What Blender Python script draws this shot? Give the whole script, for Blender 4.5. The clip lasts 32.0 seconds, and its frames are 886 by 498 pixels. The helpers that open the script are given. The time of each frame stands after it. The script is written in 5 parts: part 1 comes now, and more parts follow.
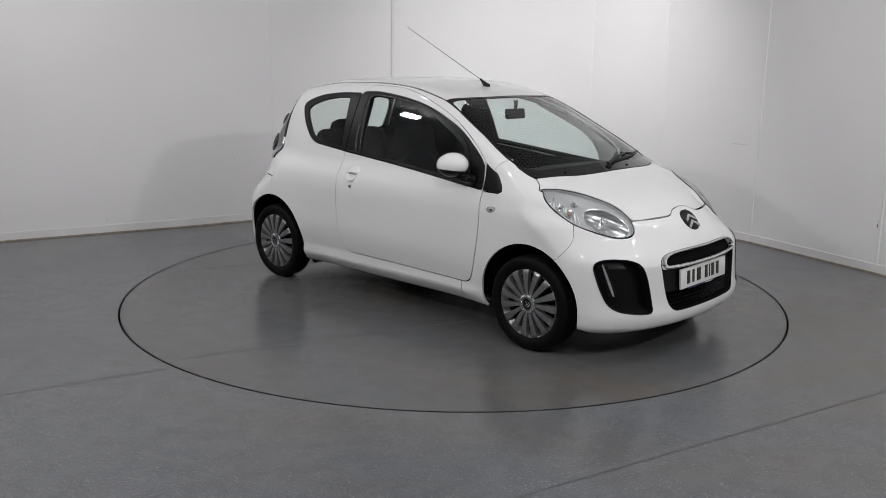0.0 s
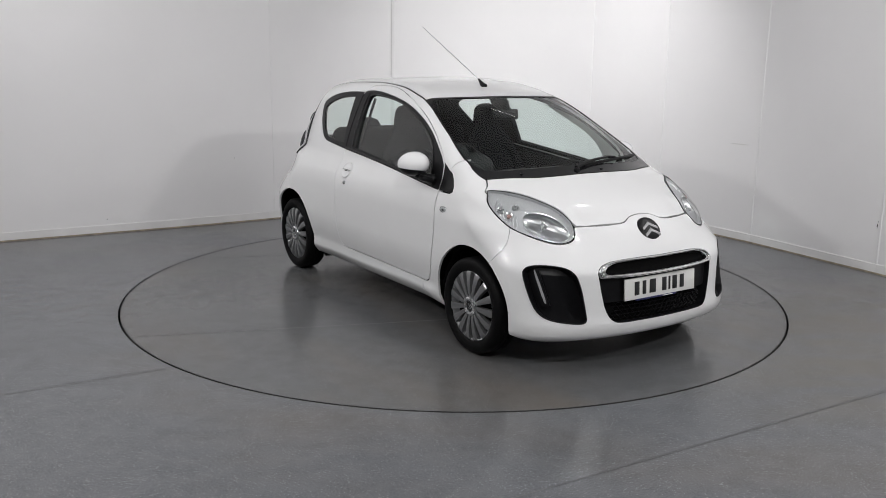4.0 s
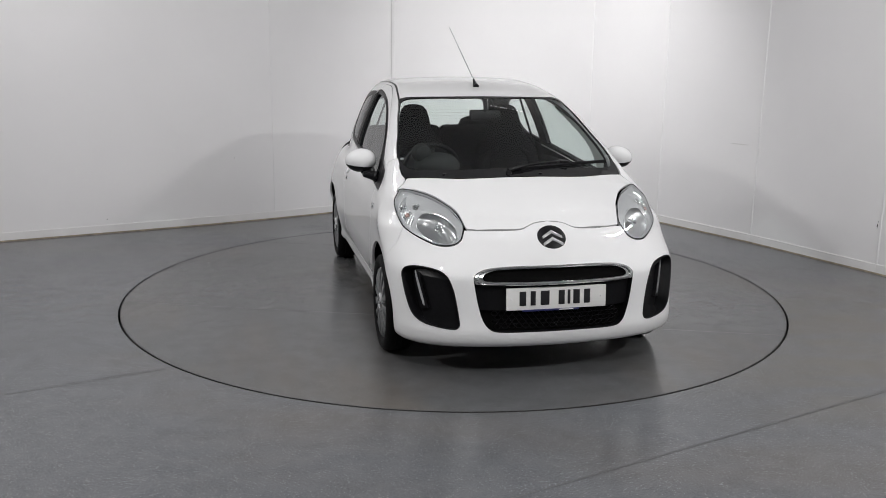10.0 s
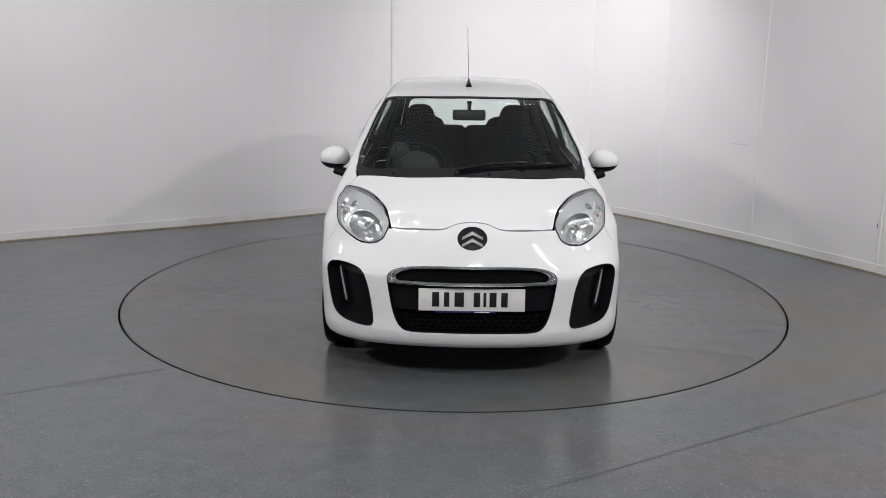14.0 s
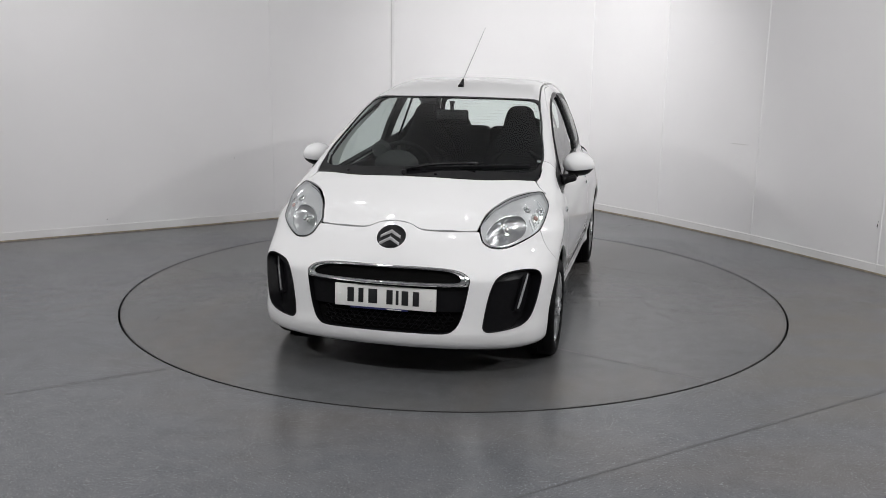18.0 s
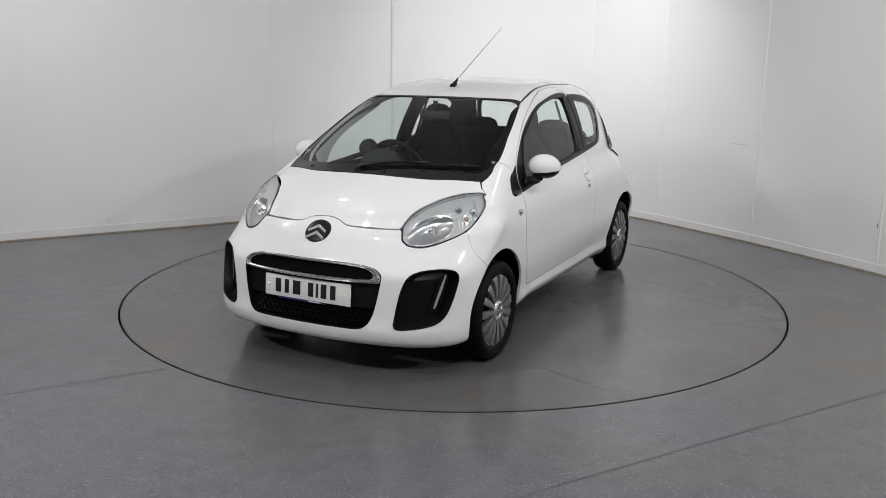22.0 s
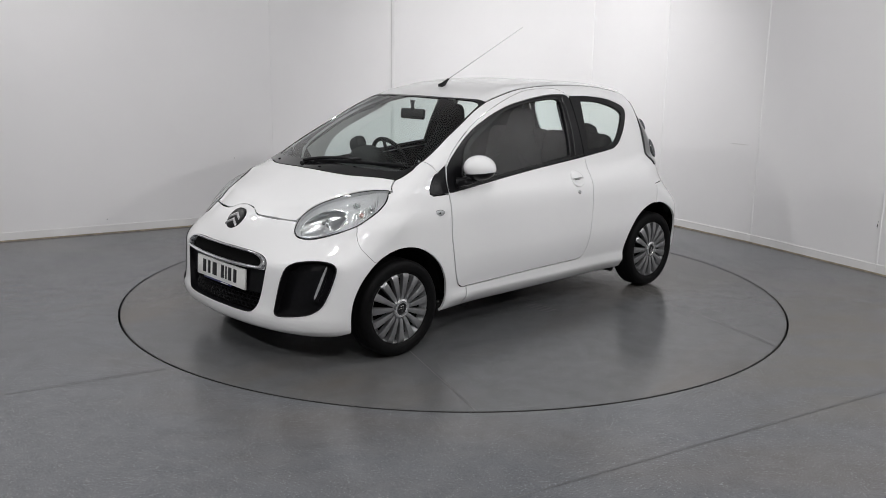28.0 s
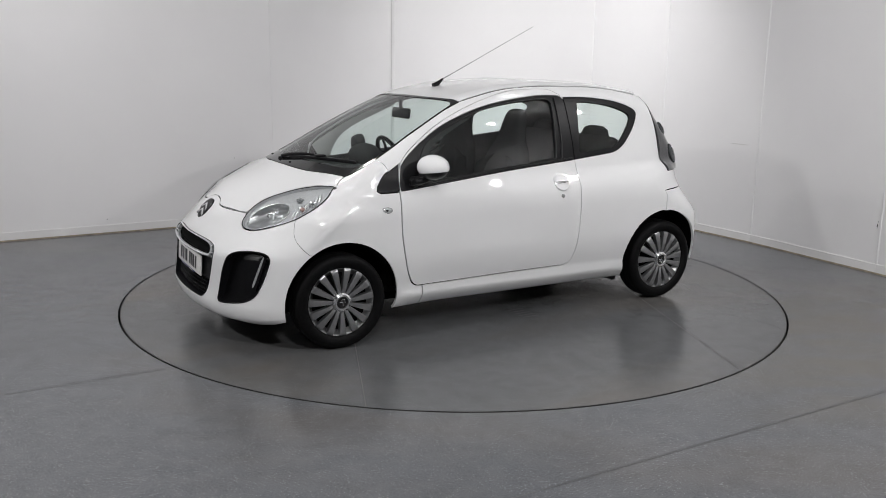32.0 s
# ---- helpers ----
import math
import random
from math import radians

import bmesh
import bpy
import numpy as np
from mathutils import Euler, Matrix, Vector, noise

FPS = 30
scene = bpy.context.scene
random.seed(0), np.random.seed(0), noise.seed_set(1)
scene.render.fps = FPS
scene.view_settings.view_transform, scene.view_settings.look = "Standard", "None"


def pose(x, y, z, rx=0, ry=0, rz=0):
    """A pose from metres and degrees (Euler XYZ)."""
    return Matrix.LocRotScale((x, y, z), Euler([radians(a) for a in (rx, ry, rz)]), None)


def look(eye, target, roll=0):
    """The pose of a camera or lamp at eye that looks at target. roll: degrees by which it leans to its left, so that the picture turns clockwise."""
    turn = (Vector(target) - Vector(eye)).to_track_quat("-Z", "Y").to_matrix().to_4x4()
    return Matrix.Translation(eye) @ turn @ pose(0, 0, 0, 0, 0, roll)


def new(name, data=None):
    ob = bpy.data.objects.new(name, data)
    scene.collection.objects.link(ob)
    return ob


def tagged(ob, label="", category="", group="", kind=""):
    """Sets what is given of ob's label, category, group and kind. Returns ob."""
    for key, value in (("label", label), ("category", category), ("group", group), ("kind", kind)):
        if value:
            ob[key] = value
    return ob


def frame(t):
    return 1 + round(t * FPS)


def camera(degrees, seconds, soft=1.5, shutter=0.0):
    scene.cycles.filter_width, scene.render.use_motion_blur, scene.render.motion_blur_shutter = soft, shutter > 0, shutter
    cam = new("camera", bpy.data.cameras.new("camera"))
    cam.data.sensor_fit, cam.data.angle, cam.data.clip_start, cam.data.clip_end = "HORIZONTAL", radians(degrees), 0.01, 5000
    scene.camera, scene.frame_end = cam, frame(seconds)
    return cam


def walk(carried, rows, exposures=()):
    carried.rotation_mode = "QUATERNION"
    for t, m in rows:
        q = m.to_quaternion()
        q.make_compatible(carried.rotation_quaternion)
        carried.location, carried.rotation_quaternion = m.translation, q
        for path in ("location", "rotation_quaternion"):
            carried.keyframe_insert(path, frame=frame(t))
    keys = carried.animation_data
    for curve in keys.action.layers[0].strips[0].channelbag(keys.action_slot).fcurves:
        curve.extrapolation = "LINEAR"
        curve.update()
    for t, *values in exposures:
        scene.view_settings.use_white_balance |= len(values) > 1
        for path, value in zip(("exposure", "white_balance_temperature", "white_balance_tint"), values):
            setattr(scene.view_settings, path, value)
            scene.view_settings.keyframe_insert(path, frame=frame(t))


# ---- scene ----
from mathutils import geometry

EYE = Vector((0.0, -5.9165, 1.5777))
PITCH, YAW, ROLL = radians(12.40), radians(-0.675), 0.71
AIM = EYE + Vector((math.sin(YAW) * math.cos(PITCH), math.cos(YAW) * math.cos(PITCH), -math.sin(PITCH)))
cam = camera(54.52, 32.0, soft=0.8)
walk(cam, [(0.0, look(EYE, AIM, ROLL)), (32.0, look(EYE, AIM, ROLL))], [(0.0, -0.26), (2.2, -0.24), (3.0, -0.11), (3.6, -0.07), (32.0, -0.07)])

# ---- light ----
world = bpy.data.worlds.new("world")
scene.world = world
world.use_nodes = True
world.node_tree.nodes["Background"].inputs[0].default_value = (0.8, 0.85, 0.9, 1)
world.node_tree.nodes["Background"].inputs[1].default_value = 0.02
CEILING = 3.3
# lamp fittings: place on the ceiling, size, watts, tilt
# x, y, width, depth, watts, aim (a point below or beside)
# lamps at y -4.9, -3.6 and -4.2 are unseen, added as frontal fill
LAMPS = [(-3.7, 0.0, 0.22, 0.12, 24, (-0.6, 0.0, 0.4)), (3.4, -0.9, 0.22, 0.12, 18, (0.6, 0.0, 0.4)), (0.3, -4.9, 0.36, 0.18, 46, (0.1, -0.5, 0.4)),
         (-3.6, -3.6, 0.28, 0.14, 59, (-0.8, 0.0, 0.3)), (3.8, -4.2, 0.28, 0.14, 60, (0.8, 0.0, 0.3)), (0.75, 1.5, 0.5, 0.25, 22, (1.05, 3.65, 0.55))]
# small downlights straight over the car
LAMPS += [(x, y, 0.15, 0.09, 4.3, (x, y, 0)) for x, y in ((-1.1, -1.4), (-1.0, -2.5), (0.3, -2.1), (1.9, -2.4), (1.5, -0.3), (-0.3, -4.0), (-1.5, 0.3), (2.9, -1.6))]


# ---- materials ----
def material(name, colour, rough=0.5, metal=0.0, coat=0.0, grain=0.0, grain_scale=60.0, bump=0.0, bump_scale=200.0, stains=0.0, stain_scale=1.5, spec=0.5, emit=0.0):
    """A principled surface with fine grain, larger stains and a little relief."""
    m = bpy.data.materials.new(name)
    m.use_nodes = True
    n, l = m.node_tree.nodes, m.node_tree.links
    b = n["Principled BSDF"]
    b.inputs["Base Color"].default_value = (*colour, 1)
    b.inputs["Roughness"].default_value, b.inputs["Metallic"].default_value = rough, metal
    b.inputs["Coat Weight"].default_value, b.inputs["Coat Roughness"].default_value = coat, 0.03
    b.inputs["Specular IOR Level"].default_value = spec
    if emit:
        b.inputs["Emission Color"].default_value, b.inputs["Emission Strength"].default_value = (*colour, 1), emit
    if grain or stains or bump:
        tc = n.new("ShaderNodeTexCoord")
    if grain or stains:
        last = None
        for amount, scale, detail in ((grain, grain_scale, 2.0), (stains, stain_scale, 6.0)):
            if not amount:
                continue
            t = n.new("ShaderNodeTexNoise")
            t.inputs["Scale"].default_value, t.inputs["Detail"].default_value = scale, detail
            l.new(tc.outputs["Object"], t.inputs["Vector"])
            r = n.new("ShaderNodeMapRange")
            r.inputs["From Min"].default_value, r.inputs["From Max"].default_value = 0.3, 0.7
            r.inputs["To Min"].default_value, r.inputs["To Max"].default_value = 1 - amount, 1 + amount
            l.new(t.outputs["Fac"], r.inputs["Value"])
            mul = n.new("ShaderNodeVectorMath")
            mul.operation = "MULTIPLY"
            if last is None:
                mul.inputs[0].default_value = colour
            else:
                l.new(last, mul.inputs[0])
            l.new(r.outputs["Result"], mul.inputs[1])
            last = mul.outputs[0]
        l.new(last, b.inputs["Base Color"])
    if bump:
        t = n.new("ShaderNodeTexNoise")
        t.inputs["Scale"].default_value = bump_scale
        l.new(tc.outputs["Object"], t.inputs["Vector"])
        k = n.new("ShaderNodeBump")
        k.inputs["Strength"].default_value, k.inputs["Distance"].default_value = bump, 0.002
        l.new(t.outputs["Fac"], k.inputs["Height"])
        l.new(k.outputs["Normal"], b.inputs["Normal"])
    return m


def pane(name, tint, gloss_rough=0.0, base_gloss=0.05):
    """A thin sheet of tinted glass: see-through with a Fresnel gloss."""
    m = bpy.data.materials.new(name)
    m.use_nodes = True
    n, l = m.node_tree.nodes, m.node_tree.links
    n.remove(n["Principled BSDF"])
    clear, gloss, mix, edge = n.new("ShaderNodeBsdfTransparent"), n.new("ShaderNodeBsdfGlossy"), n.new("ShaderNodeMixShader"), n.new("ShaderNodeLayerWeight")
    power, fres = n.new("ShaderNodeMath"), n.new("ShaderNodeMath")
    power.operation, fres.operation = "POWER", "MULTIPLY_ADD"
    edge.inputs["Blend"].default_value, power.inputs[1].default_value = 0.5, 4.5
    fres.inputs[1].default_value, fres.inputs[2].default_value = 0.85, base_gloss
    l.new(edge.outputs["Facing"], power.inputs[0])
    l.new(power.outputs[0], fres.inputs[0])
    clear.inputs["Color"].default_value = (*tint, 1)
    gloss.inputs["Roughness"].default_value = gloss_rough
    l.new(fres.outputs[0], mix.inputs[0])
    l.new(clear.outputs[0], mix.inputs[1])
    l.new(gloss.outputs[0], mix.inputs[2])
    l.new(mix.outputs[0], n["Material Output"].inputs["Surface"])
    return m


def vinyl(name, colour, rough, stains, fleck=1.0, patch=None):
    """Speckled safety vinyl: light and dark flecks, broad scuffs, brownish stains, uneven gloss."""
    m = bpy.data.materials.new(name)
    m.use_nodes = True
    n, l = m.node_tree.nodes, m.node_tree.links
    b = n["Principled BSDF"]
    tc = n.new("ShaderNodeTexCoord")

    def noise_of(scale, detail, lo, hi, a, c, stretch=None):
        t = n.new("ShaderNodeTexNoise")
        t.inputs["Scale"].default_value, t.inputs["Detail"].default_value = scale, detail
        if stretch:
            mp = n.new("ShaderNodeMapping")
            mp.inputs["Scale"].default_value = stretch
            mp.inputs["Rotation"].default_value = (0, 0, 0.5)
            l.new(tc.outputs["Object"], mp.inputs["Vector"])
            l.new(mp.outputs[0], t.inputs["Vector"])
        else:
            l.new(tc.outputs["Object"], t.inputs["Vector"])
        r = n.new("ShaderNodeMapRange")
        r.interpolation_type = "SMOOTHSTEP"
        for k, v in zip(("From Min", "From Max", "To Min", "To Max"), (lo, hi, a, c)):
            r.inputs[k].default_value = v
        l.new(t.outputs["Fac"], r.inputs["Value"])
        return r.outputs["Result"]

    def blend(fac, a, c):
        x = n.new("ShaderNodeMix")
        x.data_type = "RGBA"
        l.new(fac, x.inputs["Factor"])
        for v, sock in ((a, x.inputs["A"]), (c, x.inputs["B"])):
            if isinstance(v, tuple):
                sock.default_value = (*v, 1)
            else:
                l.new(v, sock)
        return x.outputs["Result"]
    dark, light = tuple(c * (1 - 0.38 * fleck) for c in colour), tuple(c * (1 + 2.6 * fleck) for c in colour)
    base = blend(noise_of(150, 2, 0.40, 0.60, 0, 1), dark, tuple(c * (1 + 0.3 * fleck) for c in colour))
    for scale, cut, near, shade in ((128, 0.83, 0.34, light), (150, 0.76, 0.42, tuple(c * (1 - 0.55 * fleck) for c in colour))):
        cells = n.new("ShaderNodeTexVoronoi")
        cells.inputs["Scale"].default_value = scale
        l.new(tc.outputs["Object"], cells.inputs["Vector"])
        sep, pick, close, both = n.new("ShaderNodeSeparateColor"), n.new("ShaderNodeMath"), n.new("ShaderNodeMath"), n.new("ShaderNodeMath")
        pick.operation, close.operation, both.operation = "GREATER_THAN", "LESS_THAN", "MULTIPLY"
        pick.inputs[1].default_value, close.inputs[1].default_value = cut, near
        l.new(cells.outputs["Color"], sep.inputs[0])
        l.new(sep.outputs[0], pick.inputs[0])
        l.new(cells.outputs["Distance"], close.inputs[0])
        l.new(pick.outputs[0], both.inputs[0])
        l.new(close.outputs[0], both.inputs[1])
        base = blend(both.outputs[0], base, shade)
    base = blend(noise_of(9, 5, 0.3, 0.7, 0, 0.35), base, tuple(c * 1.35 for c in colour))
    base = blend(noise_of(0.8, 4, 0.45, 0.75, 0, stains, (0.6, 1.5, 1)), base, (0.138, 0.108, 0.076))
    base = blend(noise_of(1.7, 3, 0.40, 0.85, 0, stains * 0.5), base, tuple(c * 0.6 for c in colour))
    if patch:
        # a worn brown area round one spot of the floor
        far, fade, both = n.new("ShaderNodeVectorMath"), n.new("ShaderNodeMapRange"), n.new("ShaderNodeMath")
        far.operation, both.operation, fade.interpolation_type = "DISTANCE", "MULTIPLY", "SMOOTHSTEP"
        far.inputs[1].default_value = patch
        l.new(tc.outputs["Object"], far.inputs[0])
        for k, v in zip(("From Min", "From Max", "To Min", "To Max"), (0.7, 2.3, 1, 0)):
            fade.inputs[k].default_value = v
        l.new(far.outputs["Value"], fade.inputs["Value"])
        l.new(fade.outputs["Result"], both.inputs[0])
        l.new(noise_of(2.0, 7, 0.30, 0.75, 0.18, 0.70, (0.7, 2.0, 1)), both.inputs[1])
        base = blend(both.outputs[0], base, (0.126, 0.116, 0.096))
    l.new(base, b.inputs["Base Color"])
    l.new(noise_of(1.2, 1, 0.2, 0.8, rough - 0.03, rough + 0.04), b.inputs["Roughness"])
    t = n.new("ShaderNodeTexNoise")
    t.inputs["Scale"].default_value = 260
    l.new(tc.outputs["Object"], t.inputs["Vector"])
    k = n.new("ShaderNodeBump")
    k.inputs["Strength"].default_value, k.inputs["Distance"].default_value = 0.12, 0.001
    l.new(t.outputs["Fac"], k.inputs["Height"])
    l.new(k.outputs["Normal"], b.inputs["Normal"])
    return m


FLOOR_VINYL = vinyl("floor_vinyl", (0.111, 0.116, 0.126), 0.23, 0.26, 0.60, (2.7, -1.0, 0.0))
DISC_VINYL = vinyl("turntable_vinyl", (0.101, 0.104, 0.108), 0.22, 0.40, 0.32)
DISCSEAM = material("turntable_seam", (0.078, 0.077, 0.074), 0.5, grain=0.2)
SEAM = material("vinyl_seam", (0.05, 0.05, 0.05), 0.6, grain=0.3)
WELD = material("welded_seam_grey", (0.075, 0.075, 0.076), 0.5, grain=0.3, stains=0.3, stain_scale=2.0)
WALL = material("white_wall_panel", (0.80, 0.795, 0.80), 0.55, stains=0.025, stain_scale=0.9, bump=0.08, bump_scale=90)
JOINT = material("white_joint_strip", (0.79, 0.79, 0.79), 0.4, stains=0.03)
# grey that paints the shadow line beside the corner strip
JOINT_SHADE = material("grey_joint_shade", (0.66, 0.66, 0.66), 0.6, stains=0.05)
SKIRT = material("white_coved_skirting", (0.76, 0.755, 0.75), 0.45, stains=0.06, stain_scale=2.5)
GRIME = material("skirting_grime", (0.30, 0.25, 0.18), 0.8, grain=0.4, grain_scale=20)
SCUFF = material("wall_scuff", (0.60, 0.59, 0.58), 0.8, grain=0.4, grain_scale=80)
BACKWALL = material("white_back_wall", (0.78, 0.78, 0.78), 0.7, stains=0.05)
CEIL = material("white_ceiling", (0.80, 0.80, 0.80), 0.8, stains=0.04)
LAMPCASE = material("lamp_case", (0.5, 0.5, 0.5), 0.4, 0.6, grain=0.05)
LAMPGLOW = material("lamp_diffuser", (0.98, 0.98, 1.0), 0.5, emit=6.0)
PAINT = material("white_car_paint", (0.77, 0.775, 0.78), 0.55, coat=1.0, spec=0.15, stains=0.012, stain_scale=3)
TRIM = material("dark_grey_trim", (0.012, 0.012, 0.013), 0.6, spec=0.18, grain=0.15, bump=0.15, bump_scale=500)
LINING = material("grey_lining", (0.50, 0.51, 0.50), 0.8, grain=0.08, grain_scale=150)
BLACK = material("black_plastic", (0.006, 0.006, 0.007), 0.36, spec=0.18, grain=0.2, bump=0.1, bump_scale=600)
GLOSS = material("gloss_black", (0.008, 0.008, 0.009), 0.30, coat=0.08, spec=0.3, grain=0.1)
BAND = material("windscreen_band", (0.006, 0.006, 0.007), 0.06, spec=0.5, grain=0.1)
BEZEL = material("lamp_bezel", (0.36, 0.37, 0.38), 0.3, 0.2, grain=0.04)
# near-black for black parts and for shade painted into recesses
PIT = material("black_and_recess_shade", (0.004, 0.004, 0.004), 0.95, spec=0.05, grain=0.2)
RUBBER = material("tyre_rubber", (0.004, 0.004, 0.0043), 0.55, spec=0.09, grain=0.25, grain_scale=90, bump=0.2, bump_scale=250)
CHROME = material("chrome", (0.82, 0.83, 0.84), 0.08, 1.0, grain=0.02)
SATIN = material("satin_chrome", (0.66, 0.66, 0.67), 0.22, 0.7, grain=0.02)
SILVER = material("silver_hubcap_paint", (0.29, 0.295, 0.30), 0.30, 0.8, grain=0.06, grain_scale=200)
GREYPAINT = material("grey_wheel_paint", (0.03, 0.03, 0.032), 0.5, 0.3, spec=0.3, grain=0.15)
REFLECTOR = material("lamp_reflector", (0.68, 0.69, 0.70), 0.28, 1.0, grain=0.02)
LAMPGREY = material("lamp_housing_grey", (0.52, 0.53, 0.54), 0.38, 0.25, grain=0.04)
AMBER = material("amber_bulb", (0.42, 0.27, 0.24), 0.2, coat=0.6, grain=0.05)
SMOKED = material("smoked_lamp_lens", (0.032, 0.033, 0.036), 0.10, coat=1.0, grain=0.05)
FABRIC = material("dark_seat_fabric", (0.009, 0.009, 0.010), 0.95, spec=0.05, grain=0.10, grain_scale=60, bump=0.08, bump_scale=200)
DASH = material("dashboard_plastic", (0.026, 0.027, 0.028), 0.65, spec=0.2, grain=0.15, bump=0.25, bump_scale=450)
REDLINE = material("heater_line_brown", (0.10, 0.06, 0.04), 0.5, grain=0.2)
PLATE = material("white_number_plate", (0.78, 0.78, 0.76), 0.3, coat=0.4, stains=0.03)
PLATEBAR = material("black_plate_bar", (0.012, 0.012, 0.014), 0.4, grain=0.1)
PLATEBLUE = material("blue_plate_frame", (0.02, 0.025, 0.10), 0.35, grain=0.1)
DAYSTRIP = material("daytime_strip_white", (0.50, 0.51, 0.52), 0.25, 0.3, coat=0.5, grain=0.06)
CLEAR = pane("clear_lamp_lens", (0.95, 0.96, 0.96), 0.0, 0.05)
SMOKEGLASS = pane("smoked_dome_glass", (0.42, 0.43, 0.44), 0.0, 0.05)
GLASS = pane("green_tinted_glass", (0.945, 0.998, 0.978), 0.0, 0.045)
DOORGLASS = pane("door_glass_tint", (0.89, 0.965, 0.945), 0.0, 0.085)


# ---- mesh helpers ----
def mesh_part(name, verts, faces, mats, parent=None, label="", smooth=True, normals=None, index=None, at=None):
    """One mesh object from points and faces, under a thing or part."""
    me = bpy.data.meshes.new(name)
    me.from_pydata([tuple(map(float, v)) for v in verts], [], [tuple(map(int, f)) for f in faces])
    for m in (mats if isinstance(mats, (list, tuple)) else [mats]):
        me.materials.append(m)
    if smooth:
        me.polygons.foreach_set("use_smooth", [True] * len(me.polygons))
    if index is not None:
        me.polygons.foreach_set("material_index", [int(i) for i in index])
    if normals is not None:
        me.normals_split_custom_set_from_vertices([tuple(map(float, v)) for v in normals])
    me.update()
    ob = new(name, me)
    if parent is not None:
        ob.parent = parent
    if at is not None:
        ob.matrix_basis = at
    return tagged(ob, label)


def part(name, bm, mat, parent=None, label="", smooth=True, at=None, sharp=35):
    """Links a bmesh as one mesh object under a thing or part; edges sharper than `sharp` degrees stay crisp."""
    bmesh.ops.recalc_face_normals(bm, faces=bm.faces[:])
    for f in bm.faces:
        f.smooth = smooth
    for e in bm.edges:
        if len(e.link_faces) == 2 and e.calc_face_angle(0) > radians(sharp):
            e.smooth = False
    me = bpy.data.meshes.new(name)
    bm.to_mesh(me)
    bm.free()
    me.materials.append(mat)
    ob = new(name, me)
    if parent is not None:
        ob.parent = parent
    if at is not None:
        ob.matrix_basis = at
    return tagged(ob, label)


def box(sx, sy, sz, bevel=0.0, seg=2, m=None):
    bm = bmesh.new()
    bmesh.ops.create_cube(bm, size=1.0, matrix=Matrix.Diagonal((sx, sy, sz, 1)))
    if bevel:
        bmesh.ops.bevel(bm, geom=bm.edges[:], offset=bevel, segments=seg, profile=0.5, affect="EDGES")
    if m is not None:
        bm.transform(m)
    return bm


def ball(rx, ry, rz, m=None, u=24, v=14):
    bm = bmesh.new()
    bmesh.ops.create_uvsphere(bm, u_segments=u, v_segments=v, radius=1.0)
    bm.transform((m or Matrix()) @ Matrix.Diagonal((rx, ry, rz, 1)))
    return bm


def lathe(profile, n=48, axis="Y", m=None):
    """Turns a profile of (radius, along) about an axis."""
    bm = bmesh.new()
    rings = []
    for i in range(n):
        a = 2 * math.pi * i / n
        ring = []
        for r, h in profile:
            c, s = r * math.cos(a), r * math.sin(a)
            ring.append(bm.verts.new({"Y": (c, h, s), "Z": (c, s, h), "X": (h, c, s)}[axis]))
        rings.append(ring)
    for i in range(n):
        a, b = rings[i], rings[(i + 1) % n]
        for j in range(len(profile) - 1):
            bm.faces.new((a[j], b[j], b[j + 1], a[j + 1]))
    bmesh.ops.remove_doubles(bm, verts=bm.verts[:], dist=1e-5)
    if m is not None:
        bm.transform(m)
    return bm


def tube(points, radius, n=8, closed=False, flat=1.0):
    """A round bar along points; radius may be a list."""
    pts = [Vector(p) for p in points]
    bm = bmesh.new()
    rings = []
    k = len(pts)
    for i, p in enumerate(pts):
        a, b = pts[(i - 1) % k if closed else max(i - 1, 0)], pts[(i + 1) % k if closed else min(i + 1, k - 1)]
        d = (b - a).normalized()
        up = Vector((0, 0, 1)) if abs(d.z) < 0.9 else Vector((1, 0, 0))
        s = d.cross(up).normalized()
        w = s.cross(d)
        r = radius[i] if isinstance(radius, (list, tuple)) else radius
        rings.append([bm.verts.new(p + r * (math.cos(2 * math.pi * j / n) * s + flat * math.sin(2 * math.pi * j / n) * w)) for j in range(n)])
    for i in range(k if closed else k - 1):
        a, b = rings[i], rings[(i + 1) % k]
        for j in range(n):
            bm.faces.new((a[j], a[(j + 1) % n], b[(j + 1) % n], b[j]))
    if not closed:
        bm.faces.new(rings[0][::-1])
        bm.faces.new(rings[-1])
    return bm


def thing(name, label, category, group="", kind="", at=None):
    ob = new(name)
    ob.empty_display_size = 0.1
    if at is not None:
        ob.matrix_basis = at
    return tagged(ob, label, category, group, kind)


# ---- room ----
TABLE_R, GAP = 2.2245, 0.0065
wall_line = [(-9.0, -1.64), (-5.41, 0.41), (-3.90, 1.27), (-1.696, 2.545), (-0.665, 3.45)]
# rounded corner between the two walls
for i in range(1, 12):
    a = radians(131 - 93 * i / 12)
    wall_line.append((-0.665 + 1.466 * (math.cos(a) - math.cos(radians(131))), 3.45 + 1.466 * (math.sin(a) - math.sin(radians(131))) + 0.0181 * i))
wall_line += [(1.452, 3.463), (2.056, 2.69), (2.678, 1.713), (3.274, 0.595), (4.35, -1.55), (5.45, -3.75), (6.55, -5.95)]
BACK = [(6.55, -5.95), (4.0, -10.6), (-6.6, -5.9), (-9.0, -1.64)]


